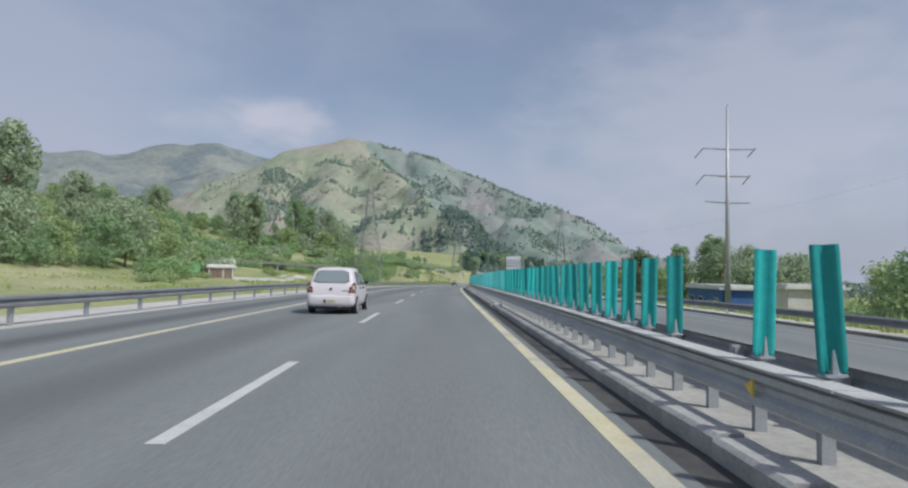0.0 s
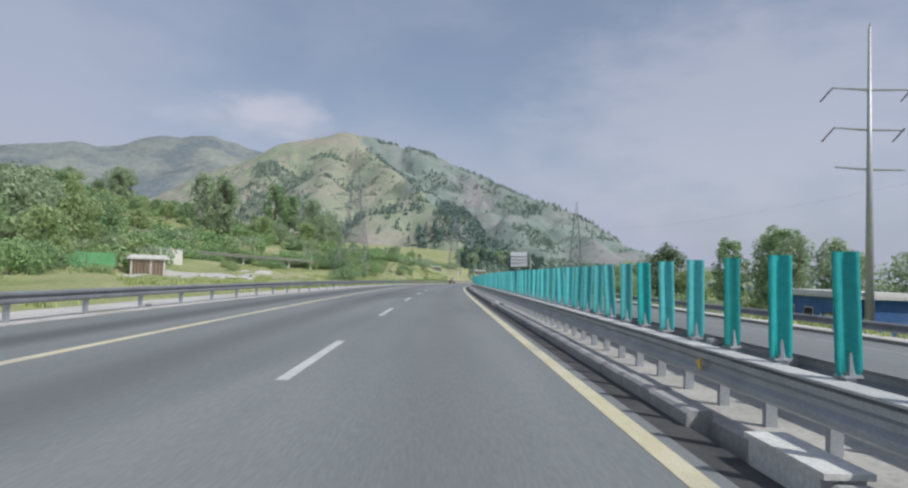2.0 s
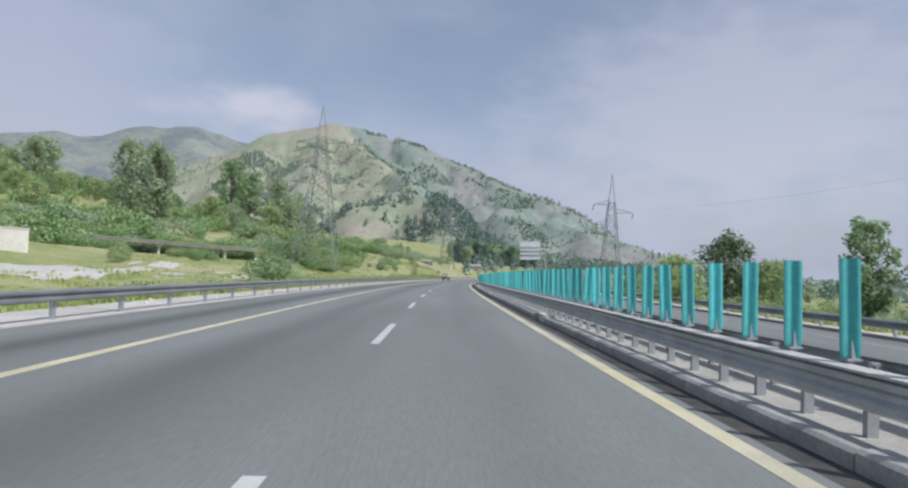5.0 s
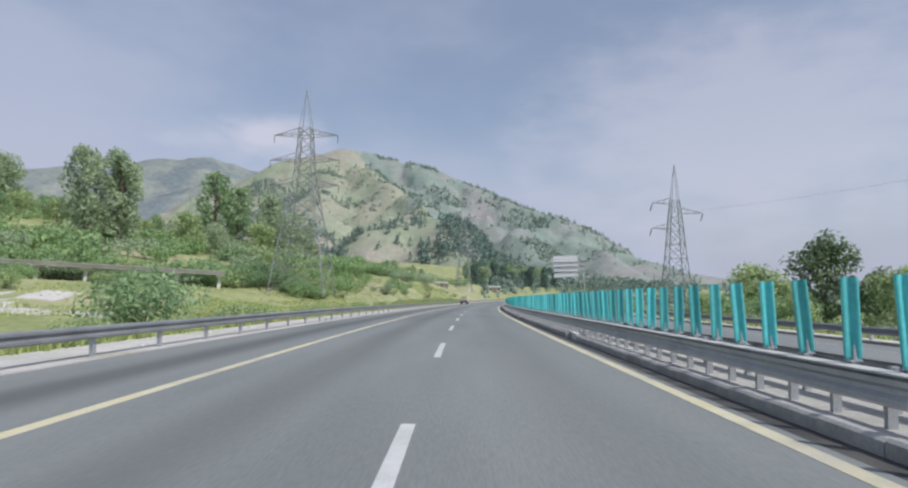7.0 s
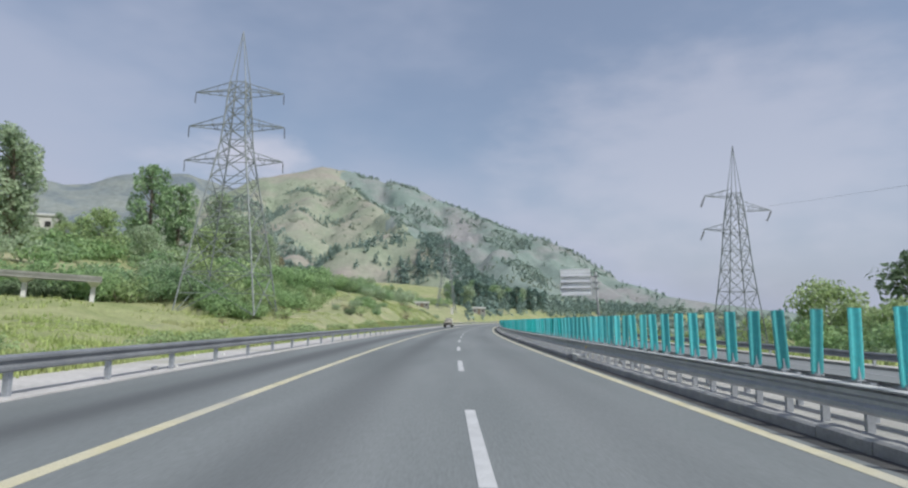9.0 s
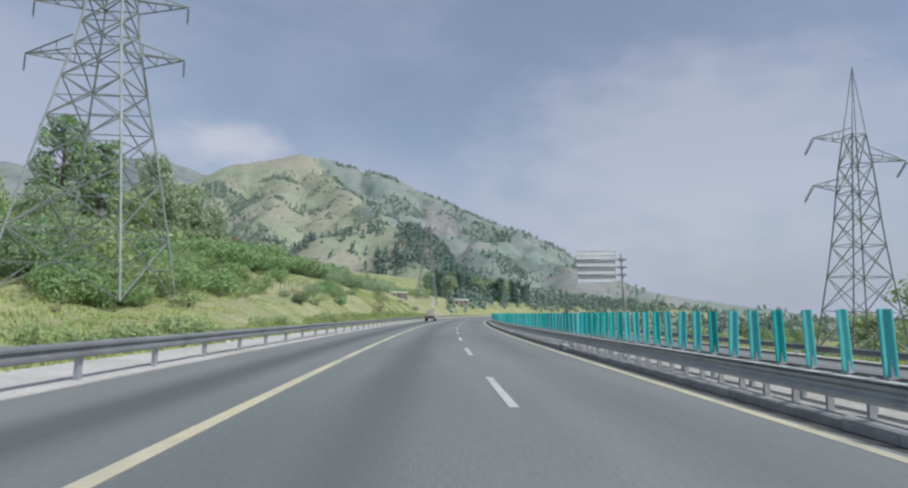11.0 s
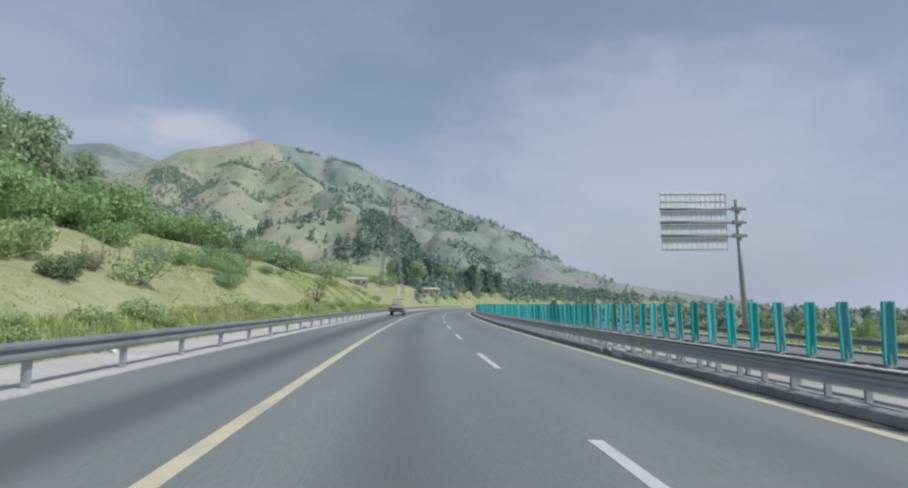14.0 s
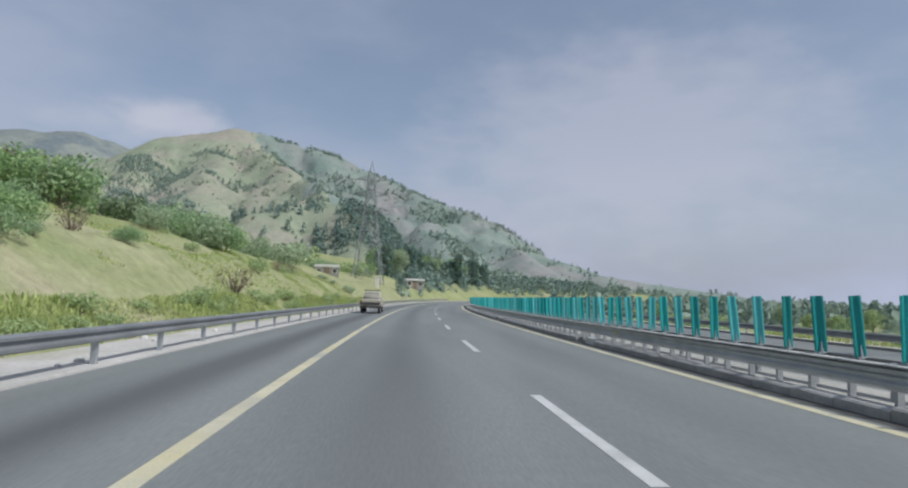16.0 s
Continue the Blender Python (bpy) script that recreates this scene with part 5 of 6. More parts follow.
hatch = thing("car", "small white hatchback car driving in the lane", "car", on_road(18.0, -1.37))
shell = [(0.00, 0.30, 0.64, 0.56, 0.60, 0.58), (0.03, 0.25, 0.70, 0.66, 0.70, 0.62), (0.07, 0.24, 0.725, 0.84, 0.90, 0.62), (0.13, 0.24, 0.73, 0.88, 0.98, 0.60), (0.30, 0.23, 0.735, 0.89, 1.23, 0.575),
         (0.46, 0.22, 0.737, 0.89, 1.40, 0.56), (0.62, 0.21, 0.737, 0.89, 1.445, 0.555), (1.10, 0.20, 0.737, 0.88, 1.462, 0.56), (1.70, 0.20, 0.737, 0.87, 1.45, 0.56), (2.02, 0.20, 0.737, 0.865, 1.38, 0.565),
         (2.30, 0.20, 0.735, 0.86, 1.17, 0.60), (2.56, 0.21, 0.73, 0.85, 0.965, 0.66), (2.80, 0.22, 0.725, 0.82, 0.905, 0.66), (3.15, 0.23, 0.71, 0.76, 0.83, 0.62), (3.40, 0.25, 0.67, 0.64, 0.70, 0.58), (3.495, 0.30, 0.58, 0.48, 0.54, 0.50)]
body = loft(shell, car_outline)
part("body", body, CAR_WHITE, hatch, "glossy white painted body", smooth=True)
part("rear_bumper", loft([(-0.07, 0.33, 0.60, 0.50, 0.53, 0.56), (-0.05, 0.27, 0.69, 0.53, 0.57, 0.66), (0.05, 0.25, 0.735, 0.54, 0.585, 0.70), (0.30, 0.25, 0.745, 0.52, 0.56, 0.72)], car_outline), CAR_WHITE, hatch, smooth=True)
part("underbody", Shape().box(-0.62, 0.62, 0.1, 3.3, 0.17, 0.26), PLASTIC, hatch)
rw = rounded([(-0.575, 0.118, 0.955), (0.575, 0.118, 0.955), (0.475, 0.405, 1.352), (-0.475, 0.405, 1.352)], 0.14)
off = Vector((0, -0.020, 0.014))
panel_on(hatch, "window_seal", [Vector(p) + off * 0.6 for p in rw], PLASTIC, 0.004, "black rubber window seal")
mid = sum(rw, Vector()) / len(rw)
panel_on(hatch, "rear_window", [mid + (p - mid) * 0.945 + off for p in rw], GLASS, 0.004, "tinted rear window glass")
for sx in (-1, 1):
    def side_pt(y, z):
        f = (z - 0.89) / (1.40 - 0.89)
        return Vector((sx * (0.737 + (0.585 - 0.737) * f + 0.006), y, z))
    for nm, quad in (("rear_door_window", [(0.66, 0.915), (1.36, 0.905), (1.32, 1.335), (0.80, 1.335)]), ("front_door_window", [(1.44, 0.905), (2.34, 0.90), (1.98, 1.29), (1.42, 1.335)])):
        pts = [side_pt(y, z) for y, z in quad]
        pts = pts if sx > 0 else pts[::-1]
        cut = rounded(pts, 0.07)
        seal = panel_on(hatch, nm, cut, PLASTIC, 0.006, "black window frame")
        m2 = sum(cut, Vector()) / len(cut)
        panel_on(seal, "pane", [m2 + (p - m2) * 0.93 + Vector((sx * 0.008, 0, 0)) for p in cut], GLASS, 0.003, "tinted side window glass")
    for y in (1.28, 2.02):
        part("door_handle", Shape().strut((sx * 0.735, y - 0.05, 0.80), (sx * 0.758, y - 0.05, 0.80), 0.045, 0.038, 10).box(min(sx * 0.74, sx * 0.765), max(sx * 0.74, sx * 0.765), y - 0.09, y + 0.02, 0.785, 0.812), PLASTIC, hatch, "black door handle")
    mirror = Shape().strut((sx * 0.72, 2.20, 0.94), (sx * 0.80, 2.17, 0.96), 0.025, 0.025, 6).box(min(sx * 0.77, sx * 0.88), max(sx * 0.77, sx * 0.88), 2.13, 2.21, 0.92, 1.02)
    part("wing_mirror", mirror, PLASTIC, hatch, "black wing mirror")
    lamp = part("tail_lamp", lens(sx, 0.625, 0.985, 0.0, 1.0), LAMP_RED, hatch, "dark red teardrop tail lamp", smooth=True)
    part("indicator", lens(sx, 0.70, 0.80, 0.006, 0.62), LAMP_AMBER, lamp, "amber indicator lens", smooth=True)
    part("reverse_light", lens(sx, 0.83, 0.89, 0.006, 0.40), LAMP_SMOKE, lamp, "clear reversing lens", smooth=True)
    part("lamp_base", lens(sx, 0.585, 0.622, 0.0, 1.0), LAMP_CLEAR, lamp, "pale lens strip", smooth=True)
    for y in (0.60, 2.96):
        arch = Shape()
        for k in range(12):
            a0, a1 = math.pi * k / 12, math.pi * (k + 1) / 12
            arch.add([(sx * 0.744, y + 0.315 * math.cos(a), 0.26 + 0.315 * math.sin(a)) for a in (a0, a1)] + [(sx * 0.744, y, 0.26)], [(0, 1, 2) if sx > 0 else (2, 1, 0)])
        part("wheel_arch", arch, PLASTIC, hatch, "dark wheel arch")
        wheel(hatch, sx * 0.68, y, 0.268, 0.16, sx)
plate = part("number_plate", Shape().box(-0.20, 0.20, -0.085, -0.07, 0.36, 0.47), PLATE, hatch, "pale number plate with dark bars")
part("plate_bar", Shape().box(-0.19, -0.12, -0.089, -0.085, 0.37, 0.46), DARK, plate)
part("plate_bar", Shape().box(-0.06, 0.15, -0.089, -0.085, 0.40, 0.43), WEATHERED, plate)
part("badge", Shape().strut((0, 0.045, 0.78), (0, 0.015, 0.78), 0.045, 0.04, 12), PLASTIC, hatch, "round dark badge")
part("exhaust", Shape().strut((0.30, -0.06, 0.24), (0.30, 0.5, 0.24), 0.03, 0.03, 8), STEEL_DULL, hatch)
part("tailgate_mark", Shape().box(0.36, 0.54, 0.016, 0.035, 0.735, 0.75), STEEL, hatch, "small plain bar mark")

pick = thing("pickup_truck", "beige pickup truck with black bumper and roof rack", "truck", on_road(205.0, -5.2))
bed = loft([(0.0, 0.55, 0.70, 0.98, 1.02, 0.68), (0.06, 0.50, 0.74, 1.02, 1.06, 0.71), (1.5, 0.48, 0.75, 1.04, 1.08, 0.72)], car_outline)
part("cargo_bed", bed, CAR_GREY, pick, smooth=True)
cab = loft([(1.5, 0.46, 0.75, 1.06, 1.36, 0.66), (1.58, 0.45, 0.75, 1.06, 1.68, 0.60), (2.6, 0.44, 0.75, 1.04, 1.70, 0.60), (3.1, 0.44, 0.75, 1.02, 1.25, 0.66), (3.4, 0.45, 0.74, 0.98, 1.06, 0.68), (4.2, 0.48, 0.70, 0.86, 0.94, 0.64)], car_outline)
part("cab", cab, CAR_GREY, pick, smooth=True)
panel_on(pick, "rear_window", rounded([(-0.62, 1.50, 1.13), (0.62, 1.50, 1.13), (0.55, 1.555, 1.60), (-0.55, 1.555, 1.60)], 0.08), GLASS, 0.01, "dark rear cab window")
part("tailgate", Shape().box(-0.62, 0.62, -0.03, 0.02, 0.66, 1.02).box(-0.5, 0.5, -0.045, -0.02, 0.74, 0.94), CAR_GREY, pick)
part("bumper", Shape().box(-0.76, 0.76, -0.12, 0.05, 0.42, 0.56), PLASTIC, pick, "black rear bumper")
part("tailgate_panel", Shape().box(-0.60, 0.60, -0.055, -0.03, 0.70, 0.86), PLASTIC, pick, "black panel across the tailgate")
part("roof_rack", Shape().box(-0.58, 0.58, 1.65, 1.70, 1.74, 1.80).box(-0.58, 0.58, 2.5, 2.55, 1.74, 1.80).box(-0.58, -0.54, 1.65, 2.55, 1.78, 1.86).box(0.54, 0.58, 1.65, 2.55, 1.78, 1.86), PLASTIC, pick, "black roof rack")
for sx in (-1, 1):
    part("tail_lamp", Shape().box(min(sx * 0.64, sx * 0.76), max(sx * 0.64, sx * 0.76), -0.025, 0.05, 0.68, 0.94), LAMP_RED, pick, "red tail lamp")
    for y in (0.85, 3.35):
        wheel(pick, sx * 0.68, y, 0.33, 0.2, sx)


# ------------------------------------------------------------------ buildings and walls
def at_point(x, y, turn=0.0, sink=0.15):
    s, d = road_coords([x], [y])
    return Matrix.Translation((x, y, land(s[0], d[0]) - sink)) @ pose(0, 0, 0, 0, 0, turn)


def house(name, label, m, w, dep, h, wall, openings, roof_over=0.35, door=None):
    root = thing(name, label, "building", m)
    part("wall", Shape().box(-w / 2, w / 2, -dep / 2, dep / 2, -1.0, h), wall, root)
    part("roof", Shape().box(-w / 2 - roof_over, w / 2 + roof_over, -dep / 2 - roof_over, dep / 2 + roof_over, h, h + 0.22).box(-w / 2 - 0.1, w / 2 + 0.1, -dep / 2 - 0.1, dep / 2 + 0.1, h + 0.22, h + 0.45), CONCRETE_PALE, root)
    for x, z0, z1, wide in openings:
        win = part("window", Shape().box(x - wide / 2 - 0.08, x + wide / 2 + 0.08, -dep / 2 - 0.05, -dep / 2 + 0.05, z0 - 0.08, z1 + 0.08), PLASTER, root)
        part("pane", Shape().box(x - wide / 2, x + wide / 2, -dep / 2 - 0.065, -dep / 2 - 0.045, z0, z1), DARK, win, "dark window pane")
    if door is not None:
        part("door", Shape().box(door - 0.45, door + 0.45, -dep / 2 - 0.06, -dep / 2 + 0.03, 0.0, 2.0), WOOD, root, "brown wooden door")
    return root


house("house", "low flat-roofed blue building beyond the far carriageway", at_point(37.9, 60.2, -102), 11.4, 4.5, 3.1, BLUE_PAINT, [(-4, 1.0, 2.2, 1.2), (-1.0, 1.0, 2.2, 1.2), (4, 1.0, 2.2, 1.2)], door=2.0)
house("house", "small white plastered building with a window", at_point(38.9, 49.6, -102), 5.0, 4.5, 3.3, PLASTER, [(-0.8, 1.0, 2.0, 0.9)])
shed = house("shed", "small mud-brick shed with slatted wooden front and slab roof", at_point(-20.9, 86.6, 24, 0.12), 3.3, 3.0, 2.05, BRICKWORK, [], 0.35)
for k in range(9):
    part("slat", Shape().box(-1.5 + 0.33 * k, -1.24 + 0.33 * k, -1.58, -1.52, 0.1, 1.75), WOOD, shed, "brown weathered board")
for x in (-1.55, 0.25, 1.5):
    part("post", Shape().box(x - 0.06, x + 0.06, -1.66, -1.58, -0.1, 2.04), PLASTER, shed, "pale door post")
house("house", "small weathered flat-roofed house on the slope below the hill", at_point(25.5, 261, -5, 0.5), 4.0, 3.0, 1.7, WEATHERED, [(-1.3, 0.8, 1.4, 0.6), (1.3, 0.8, 1.4, 0.6)], roof_over=0.12, door=0.0)
house("house", "small grey house beside the far end of the road", at_point(52, 318, 10), 5.0, 3.6, 2.2, WEATHERED, [(-1.6, 0.9, 1.8, 0.9), (1.6, 0.9, 1.8, 0.9)], door=0.0)
house("house", "white house among trees on the wooded slope", at_point(-95, 250, 20), 9, 6, 5.0, PLASTER, [(-2.5, 2.6, 3.8, 1.1), (0, 2.6, 3.8, 1.1), (2.5, 2.6, 3.8, 1.1)])
house("house", "pale plastered house above the tree line", at_point(-60, 230, 12), 8, 5, 4.0, PLASTER, [(-2, 1.6, 2.8, 1.1), (2, 1.6, 2.8, 1.1)])

tank = thing("water_tank", "low pale plastered water tank beside the raised channel", "tank", at_point(-25.6, 105.2, 62, 0.3))
part("wall", Shape().box(-1.9, 1.9, -1.5, 1.5, -0.8, 2.0), PLASTER, tank)
part("coping", Shape().box(-1.96, 1.96, -1.56, 1.56, 2.0, 2.1), CONCRETE_PALE, tank)
NET = (-24.6, 81.5)
net = thing("shade_shelter", "bright green net shelter on wooden poles by the trees", "shelter", at_point(*NET, 20))
for x in (-2.4, 0.0, 2.4):
    part("pole", Shape().strut((x, 0, -0.3), (x, 0, 1.85), 0.05, 0.045, 6), WOOD, net)
part("net", Shape().box(-2.5, 2.5, -0.03, 0.03, 0.35, 1.7).box(-2.5, 2.5, 0.0, 1.8, 1.7, 1.74), GREEN_SHEET, net, "bright green shade net")

p0 = Vector((-9.2, 134.4, 2.55))
run, rise, turn = 32.0, 0.042, math.atan2(0.94, -0.34)
flume = thing("water_channel", "raised weathered concrete water channel on flared piers", "channel", Matrix.Translation(p0) @ Matrix.Rotation(turn, 4, "Z") @ Matrix.Rotation(math.atan(rise), 4, "X"))
part("deck", Shape().box(-0.9, 0.9, -0.3, run, -0.40, -0.16).box(-0.95, -0.80, -0.3, run, -0.16, 0.02).box(0.80, 0.95, -0.3, run, -0.16, 0.02), WEATHERED, flume)
for y in np.arange(0.15, run, 3.95):
    x, yy = (flume.matrix_world @ Vector((0, y, 0)))[:2]
    lo = float(ground_z(np.array([x]), np.array([yy]))[0]) - 0.4 - (p0.z + rise * y)
    pier = Shape().box(-0.26, 0.26, y - 0.14, y + 0.14, min(lo, -0.9), -0.72)
    pier.add([(-0.26, y - 0.14, -0.72), (0.26, y - 0.14, -0.72), (0.26, y + 0.14, -0.72), (-0.26, y + 0.14, -0.72), (-0.85, y - 0.42, -0.40), (0.85, y - 0.42, -0.40), (0.85, y + 0.42, -0.40), (-0.85, y + 0.42, -0.40)],
             [(0, 3, 2, 1), (4, 5, 6, 7), (0, 1, 5, 4), (1, 2, 6, 5), (2, 3, 7, 6), (3, 0, 4, 7)])
    part("pier", pier, CONCRETE_PALE, flume, "pale flared pier")

fence = thing("fence", "weathered wire fence with thin posts on the bank", "fence", at_point(6.0, 170.5))
inv = fence.matrix_world.inverted()
prev = None
for k in range(9):
    x, y = 5.4 + 0.22 * k, 166.5 + 2.0 * k
    m = inv @ at_point(x, y)
    part("post", Shape().box(-0.03, 0.03, -0.03, 0.03, -0.2, 1.2), WEATHERED, fence, m=m)
    top = m.translation
    if prev is not None:
        for z in (0.45, 0.8, 1.15):
            part("wire", Shape().strut(prev + Vector((0, 0, z)), top + Vector((0, 0, z)), 0.008, 0.008, 3), WIRE, fence)
    prev = top.copy()

solo("marker_post", Shape().box(-0.35, 0.35, -0.2, 0.2, -0.2, 1.9).box(-0.42, 0.42, -0.25, 0.25, 1.9, 2.05), PLASTER, "white plastered marker pillar beside the road", "pillar", at_point(35.6, 271.5, -12))

# ------------------------------------------------------------------ loose stones and painted blocks under the left rail
srng = random.Random(8)
for i in range(34):
    bm = bmesh.new()
    bmesh.ops.create_icosphere(bm, subdivisions=1, radius=1)
    for v in bm.verts:
        v.co = Vector((v.co.x * srng.uniform(0.7, 1.2), v.co.y * srng.uniform(0.7, 1.2), v.co.z * srng.uniform(0.5, 0.9)))
    me = bpy.data.meshes.new("stone")
    bm.to_mesh(me)
    bm.free()
    me.materials.append(CONCRETE_PALE)
    size = srng.uniform(0.05, 0.12)
    m = on_road(srng.uniform(12, 200), -srng.uniform(7.0, 8.8), 0.025 + size * 0.2, srng.uniform(0, 360), size)
    solo("stone", me, CONCRETE_PALE, "pale loose stone on the earth verge", "stone", m, "verge stones")

# ------------------------------------------------------------------ grass tufts
grng = np.random.default_rng(4)


def tufts(name, count, s_range, d_range, tall, label, keep):
    s, d = grng.uniform(*s_range, count), grng.uniform(*d_range, count)
    dens = fbm(s * 0.12, d * 0.2, 3, 17)
    ok = dens > keep
    s, d = s[ok], d[ok]
    base = spot_xyz(s, d)
    base[:, 2] += bank(s, d) - 0.04
    V, F = [], []
    n = len(s)
    for b in range(5):
        ang = grng.uniform(0, 6.283, n)
        h = tall * grng.uniform(0.5, 1.2, n) * (0.7 + fbm(s * 0.4, d * 0.4, 2, 3))
        lean = grng.uniform(0.15, 0.6, n) * h
        wide = grng.uniform(0.018, 0.04, n) * (1 + tall)
        off = grng.normal(0, 0.09, (n, 2))
        root = base + np.concatenate([off, np.zeros((n, 1))], 1)
        side = np.stack([-np.sin(ang), np.cos(ang), np.zeros(n)], 1) * wide[:, None]
        tip = root + np.stack([np.cos(ang) * lean, np.sin(ang) * lean, h], 1)
        V.append(np.stack([root - side, root + side, tip], 1).reshape(-1, 3))
    V = np.concatenate(V)
    F = np.arange(len(V)).reshape(-1, 3)
    return solo(name, quads_mesh(name, V, F, BLADES), BLADES, label, "grass", kind="stuff")


tufts("grass", 34000, (60, 245), (-10.9, -9.1), 0.27, "bright green weeds and grass behind the guardrail", -0.6)
tufts("grass", 34000, (60, 240), (-20, -10), 0.16, "short dry grass on the roadside bank", -0.15)
tufts("grass", 9000, (30, 150), (-34, -9), 0.36, "tall dry grass below the trees", 0.02)
tufts("grass", 9000, (0, 190), (16.9, 26), 0.6, "tall grass beyond the opposite carriageway", -0.15)
tufts("grass", 1600, (60, 190), (5.5, 5.85), 0.22, "thin grass on the median strip", 0.05)

# ------------------------------------------------------------------ scrub and pines on the hills
hrng = np.random.default_rng(12)


def clumps(name, X, Y, Z, H, label, narrow=0.5, leaf=LEAF_FAR_HAZED, each=20, share=0.55):
    """Small far trees, each a ragged handful of leaf masses, wide below and narrow above."""
    n = len(X)
    f = hrng.random((n, each)) ** 1.2
    ang = hrng.uniform(0, 2 * np.pi, (n, each))
    rad = H[:, None] * narrow * (1.05 - 0.85 * f) * np.sqrt(hrng.random((n, each)))
    P = np.stack([X[:, None] + rad * np.cos(ang), Y[:, None] + rad * np.sin(ang), Z[:, None] + H[:, None] * (0.08 + 0.92 * f)], -1).reshape(-1, 3)
    nrm = np.stack([np.cos(ang) * 0.8, np.sin(ang) * 0.8, np.full_like(ang, 0.5)], -1).reshape(-1, 3) + hrng.normal(0, 0.45, (n * each, 3))
    nrm /= np.linalg.norm(nrm, axis=1)[:, None]
    t = np.cross(nrm, hrng.normal(size=(n * each, 3)))
    t /= np.linalg.norm(t, axis=1)[:, None]
    b = np.cross(nrm, t)
    L = np.repeat(H * narrow * share, each)[:, None] * hrng.uniform(0.6, 1.2, (n * each, 1))
    quad = np.stack([P - t * L, P - b * L * 0.7, P + t * L, P + b * L * 0.7], 1)
    return solo(name, quads_mesh(name, quad.reshape(-1, 3), np.arange(len(quad) * 4).reshape(-1, 4), leaf), leaf, label, "woods", kind="stuff")


def scatter(count, x0, x1, y0, y1, height, chance):
    X, Y = hrng.uniform(x0, x1, count), hrng.uniform(y0, y1, count)
    Z = height(X, Y)
    ok = (hrng.random(count) < chance(X, Y, Z)) & (Z > 2)
    return X[ok], Y[ok], Z[ok]


# woods as patches in the plan: middle, half widths, density
PATCHES = ((-185, 1035, 62, 100, 0.5), (-225, 1150, 40, 60, 0.55), (-190, 1270, 60, 115, 0.95), (-222, 1310, 28, 70, 0.7), (-152, 1440, 26, 22, 0.8), (-102, 1418, 26, 18, 0.9), (-84, 1205, 40, 34, 0.6), (15, 750, 36, 10, 0.7), (12, 700, 22, 8, 0.6),
           (-110, 930, 48, 60, 0.5), (-60, 745, 45, 50, 0.6), (115, 1340, 34, 40, 0.7), (150, 1320, 40, 26, 0.8), (86, 705, 22, 50, 0.9), (58, 662, 24, 26, 0.85), (150, 720, 62, 115, 0.95),
           (270, 1195, 48, 50, 0.9), (250, 980, 34, 45, 0.5), (228, 1320, 26, 20, 0.6))


def wooded(X, Y, Z):
    east = east_of_spur(X, Y)
    ragged = 0.75 * fbm(X / 40, Y / 55, 4, 71)
    dense = 0.006 + 0.05 * step(fbm(X / 90, Y / 120, 4, 73), 0.15, 0.35)
    for x, y, rx, ry, much in PATCHES:
        dense = np.maximum(dense, much * (1 - step(np.hypot((X - x) / rx, (Y - y) / ry) + ragged, 0.75, 1.1)))
    # the gully below the spur, and the wooded crest beyond the top
    dense = np.maximum(dense, 0.6 * step(east, 2, 8) * (1 - step(east + 60 * ragged, 18, 34)) * step(Y, 900, 1000) * (1 - step(Y, 1480, 1540)))
    dense = np.maximum(dense, 0.95 * step(east, 4, 14) * (1 - step(east + 130 * ragged, 66, 105)) * (1 - step(Y, 780, 900)))
    top = np.interp(X, [-34, 108, 204], [349, 288, 229])
    dense = np.maximum(dense, 0.9 * (top - Z < 10 + 40 * fbm(X / 60, Y / 60, 3, 78)) * (X > -26) * (X < 130) * step(fbm(X / 20, Y / 20, 2, 77), -0.15, 0.2))
    dense = np.maximum(dense, 0.30 * (np.interp(X, [122, 204, 316, 404], [280, 229, 146, 70]) - Z < 7) * (X > 180))
    return np.clip(dense, 0, 1)


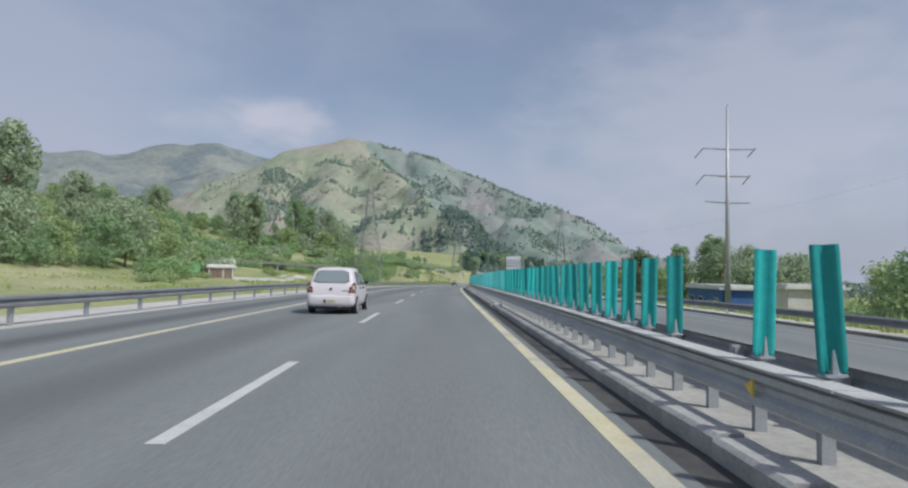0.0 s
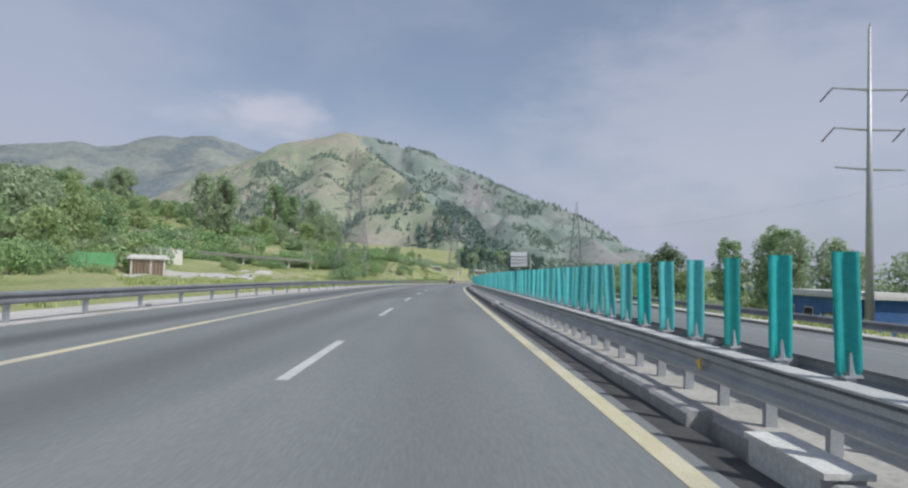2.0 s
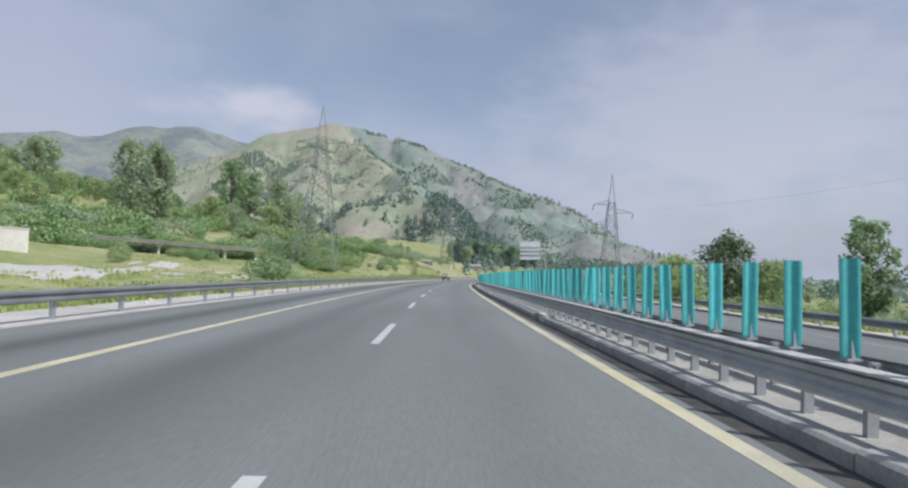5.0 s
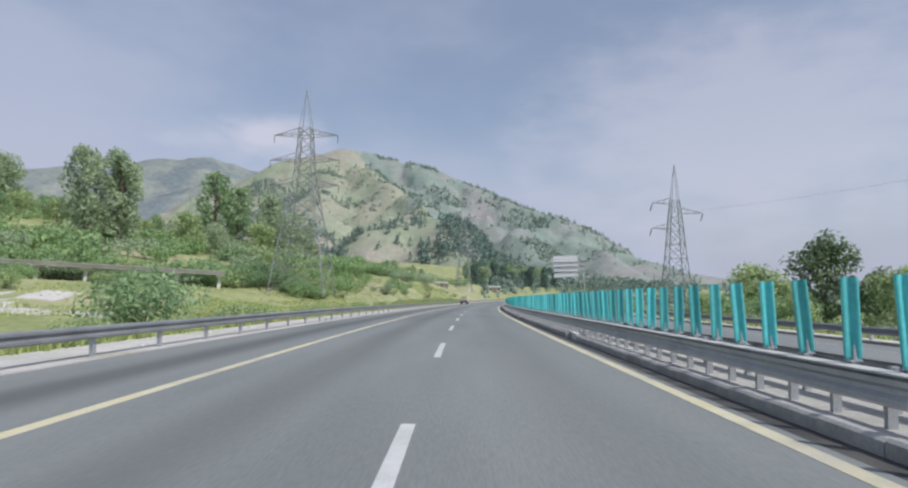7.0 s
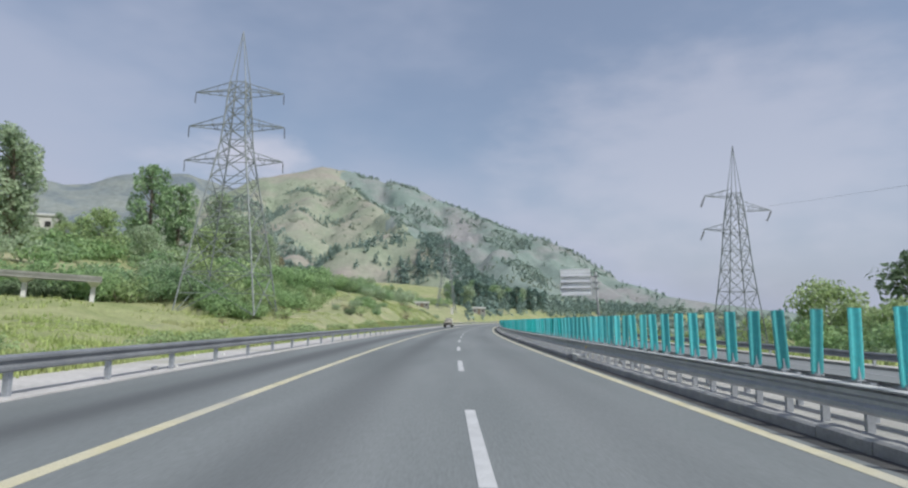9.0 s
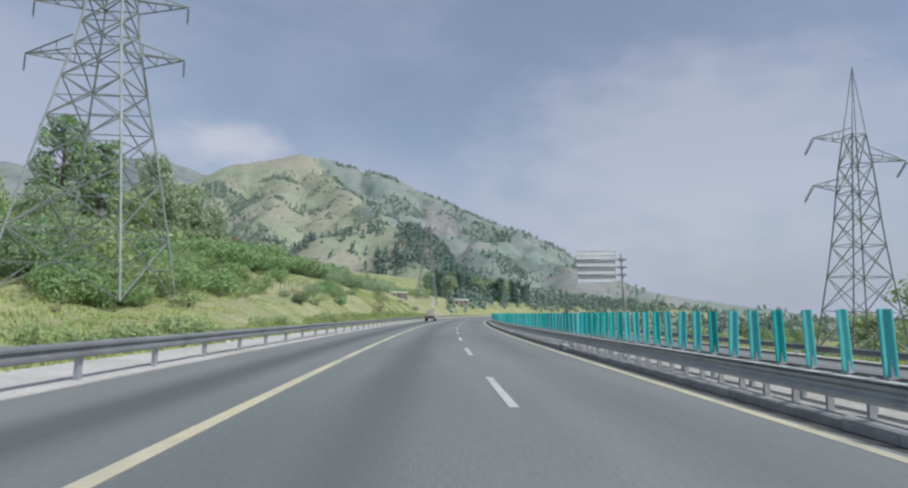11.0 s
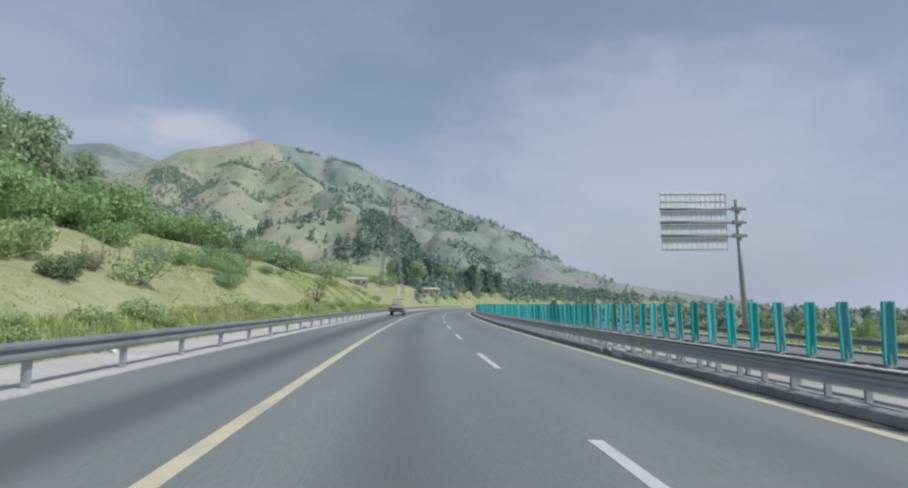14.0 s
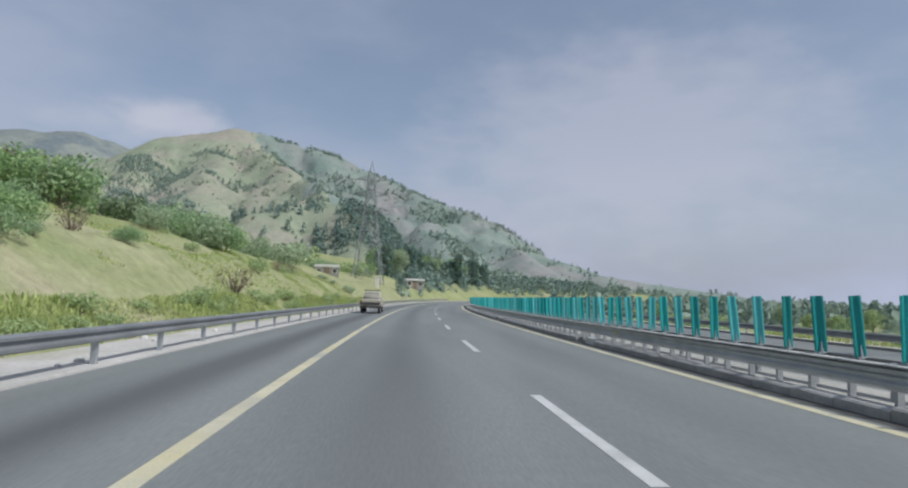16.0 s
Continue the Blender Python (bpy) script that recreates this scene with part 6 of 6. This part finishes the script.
X, Y, Z = scatter(60000, -420, 560, 520, 1680, hill_height, wooded)
far = Y > 900
H = (3.4 + 7.0 * hrng.random(len(X)) ** 1.7) * (1.3 - 0.5 * step(Y, 700, 1100))
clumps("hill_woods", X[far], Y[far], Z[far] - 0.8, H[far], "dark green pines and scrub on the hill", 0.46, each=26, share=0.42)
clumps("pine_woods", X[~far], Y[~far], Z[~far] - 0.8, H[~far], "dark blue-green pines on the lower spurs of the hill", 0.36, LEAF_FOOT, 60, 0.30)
X, Y, Z = scatter(42000, -380, 420, 480, 1500, hill_height, lambda a, b, c: step(fbm(a / 55, b / 38, 4, 81), 0.0, 0.4) * 0.5)
clumps("hill_scrub", X, Y, Z - 0.5, 1.0 + 2.6 * hrng.random(len(X)) ** 2, "low scrub dotted over the dry hill", 0.8, LEAF_SCRUB, 9)
near_h = lambda X, Y: ridge_height(X, Y, NEAR_RIDGE, 0.36) + fbm(X / 120, Y / 120, 5, 61) * 22
X, Y, Z = scatter(6000, -800, -130, 220, 1200, near_h, lambda a, b, c: step(fbm(a / 90, b / 90, 4, 101), -0.15, 0.15) * 0.8)
clumps("slope_woods", X, Y, Z - 1.0, hrng.uniform(5, 11, len(X)), "woods on the low hillside", 0.6, LEAF_DISTANT_HAZED)
X, Y = hrng.uniform(30, 900, 2000), hrng.uniform(250, 1300, 2000)
ok = (np.abs(road_coords(X, Y)[1] - 4) > 26) & (np.hypot(X - 15, Y - 120) > 190) & (X > 30 + 0.06 * Y) & (hill_height(X, Y) < 7)
X, Y = X[ok], Y[ok]
Z = np.maximum(hill_height(X, Y), ground_z(X, Y))
clumps("plain_woods", X, Y, Z - 1.0, hrng.uniform(4, 9, len(X)), "far trees on the plain beyond the road", 0.7, LEAF_FAR_HAZED, 26, 0.32)
X, Y = hrng.uniform(30, 300, 4400), hrng.uniform(270, 620, 4400)
FD = road_coords(X, Y)[1] - 4
ok = (np.abs(FD) > 15) & ((FD < 0) | (hrng.random(4400) < 0.22)) & (X > 36 + 0.14 * (Y - 240)) & (fbm(X / 30, Y / 30, 3, 111) > -0.35)
X, Y = X[ok], Y[ok]
Z = np.maximum(hill_height(X, Y), ground_z(X, Y))
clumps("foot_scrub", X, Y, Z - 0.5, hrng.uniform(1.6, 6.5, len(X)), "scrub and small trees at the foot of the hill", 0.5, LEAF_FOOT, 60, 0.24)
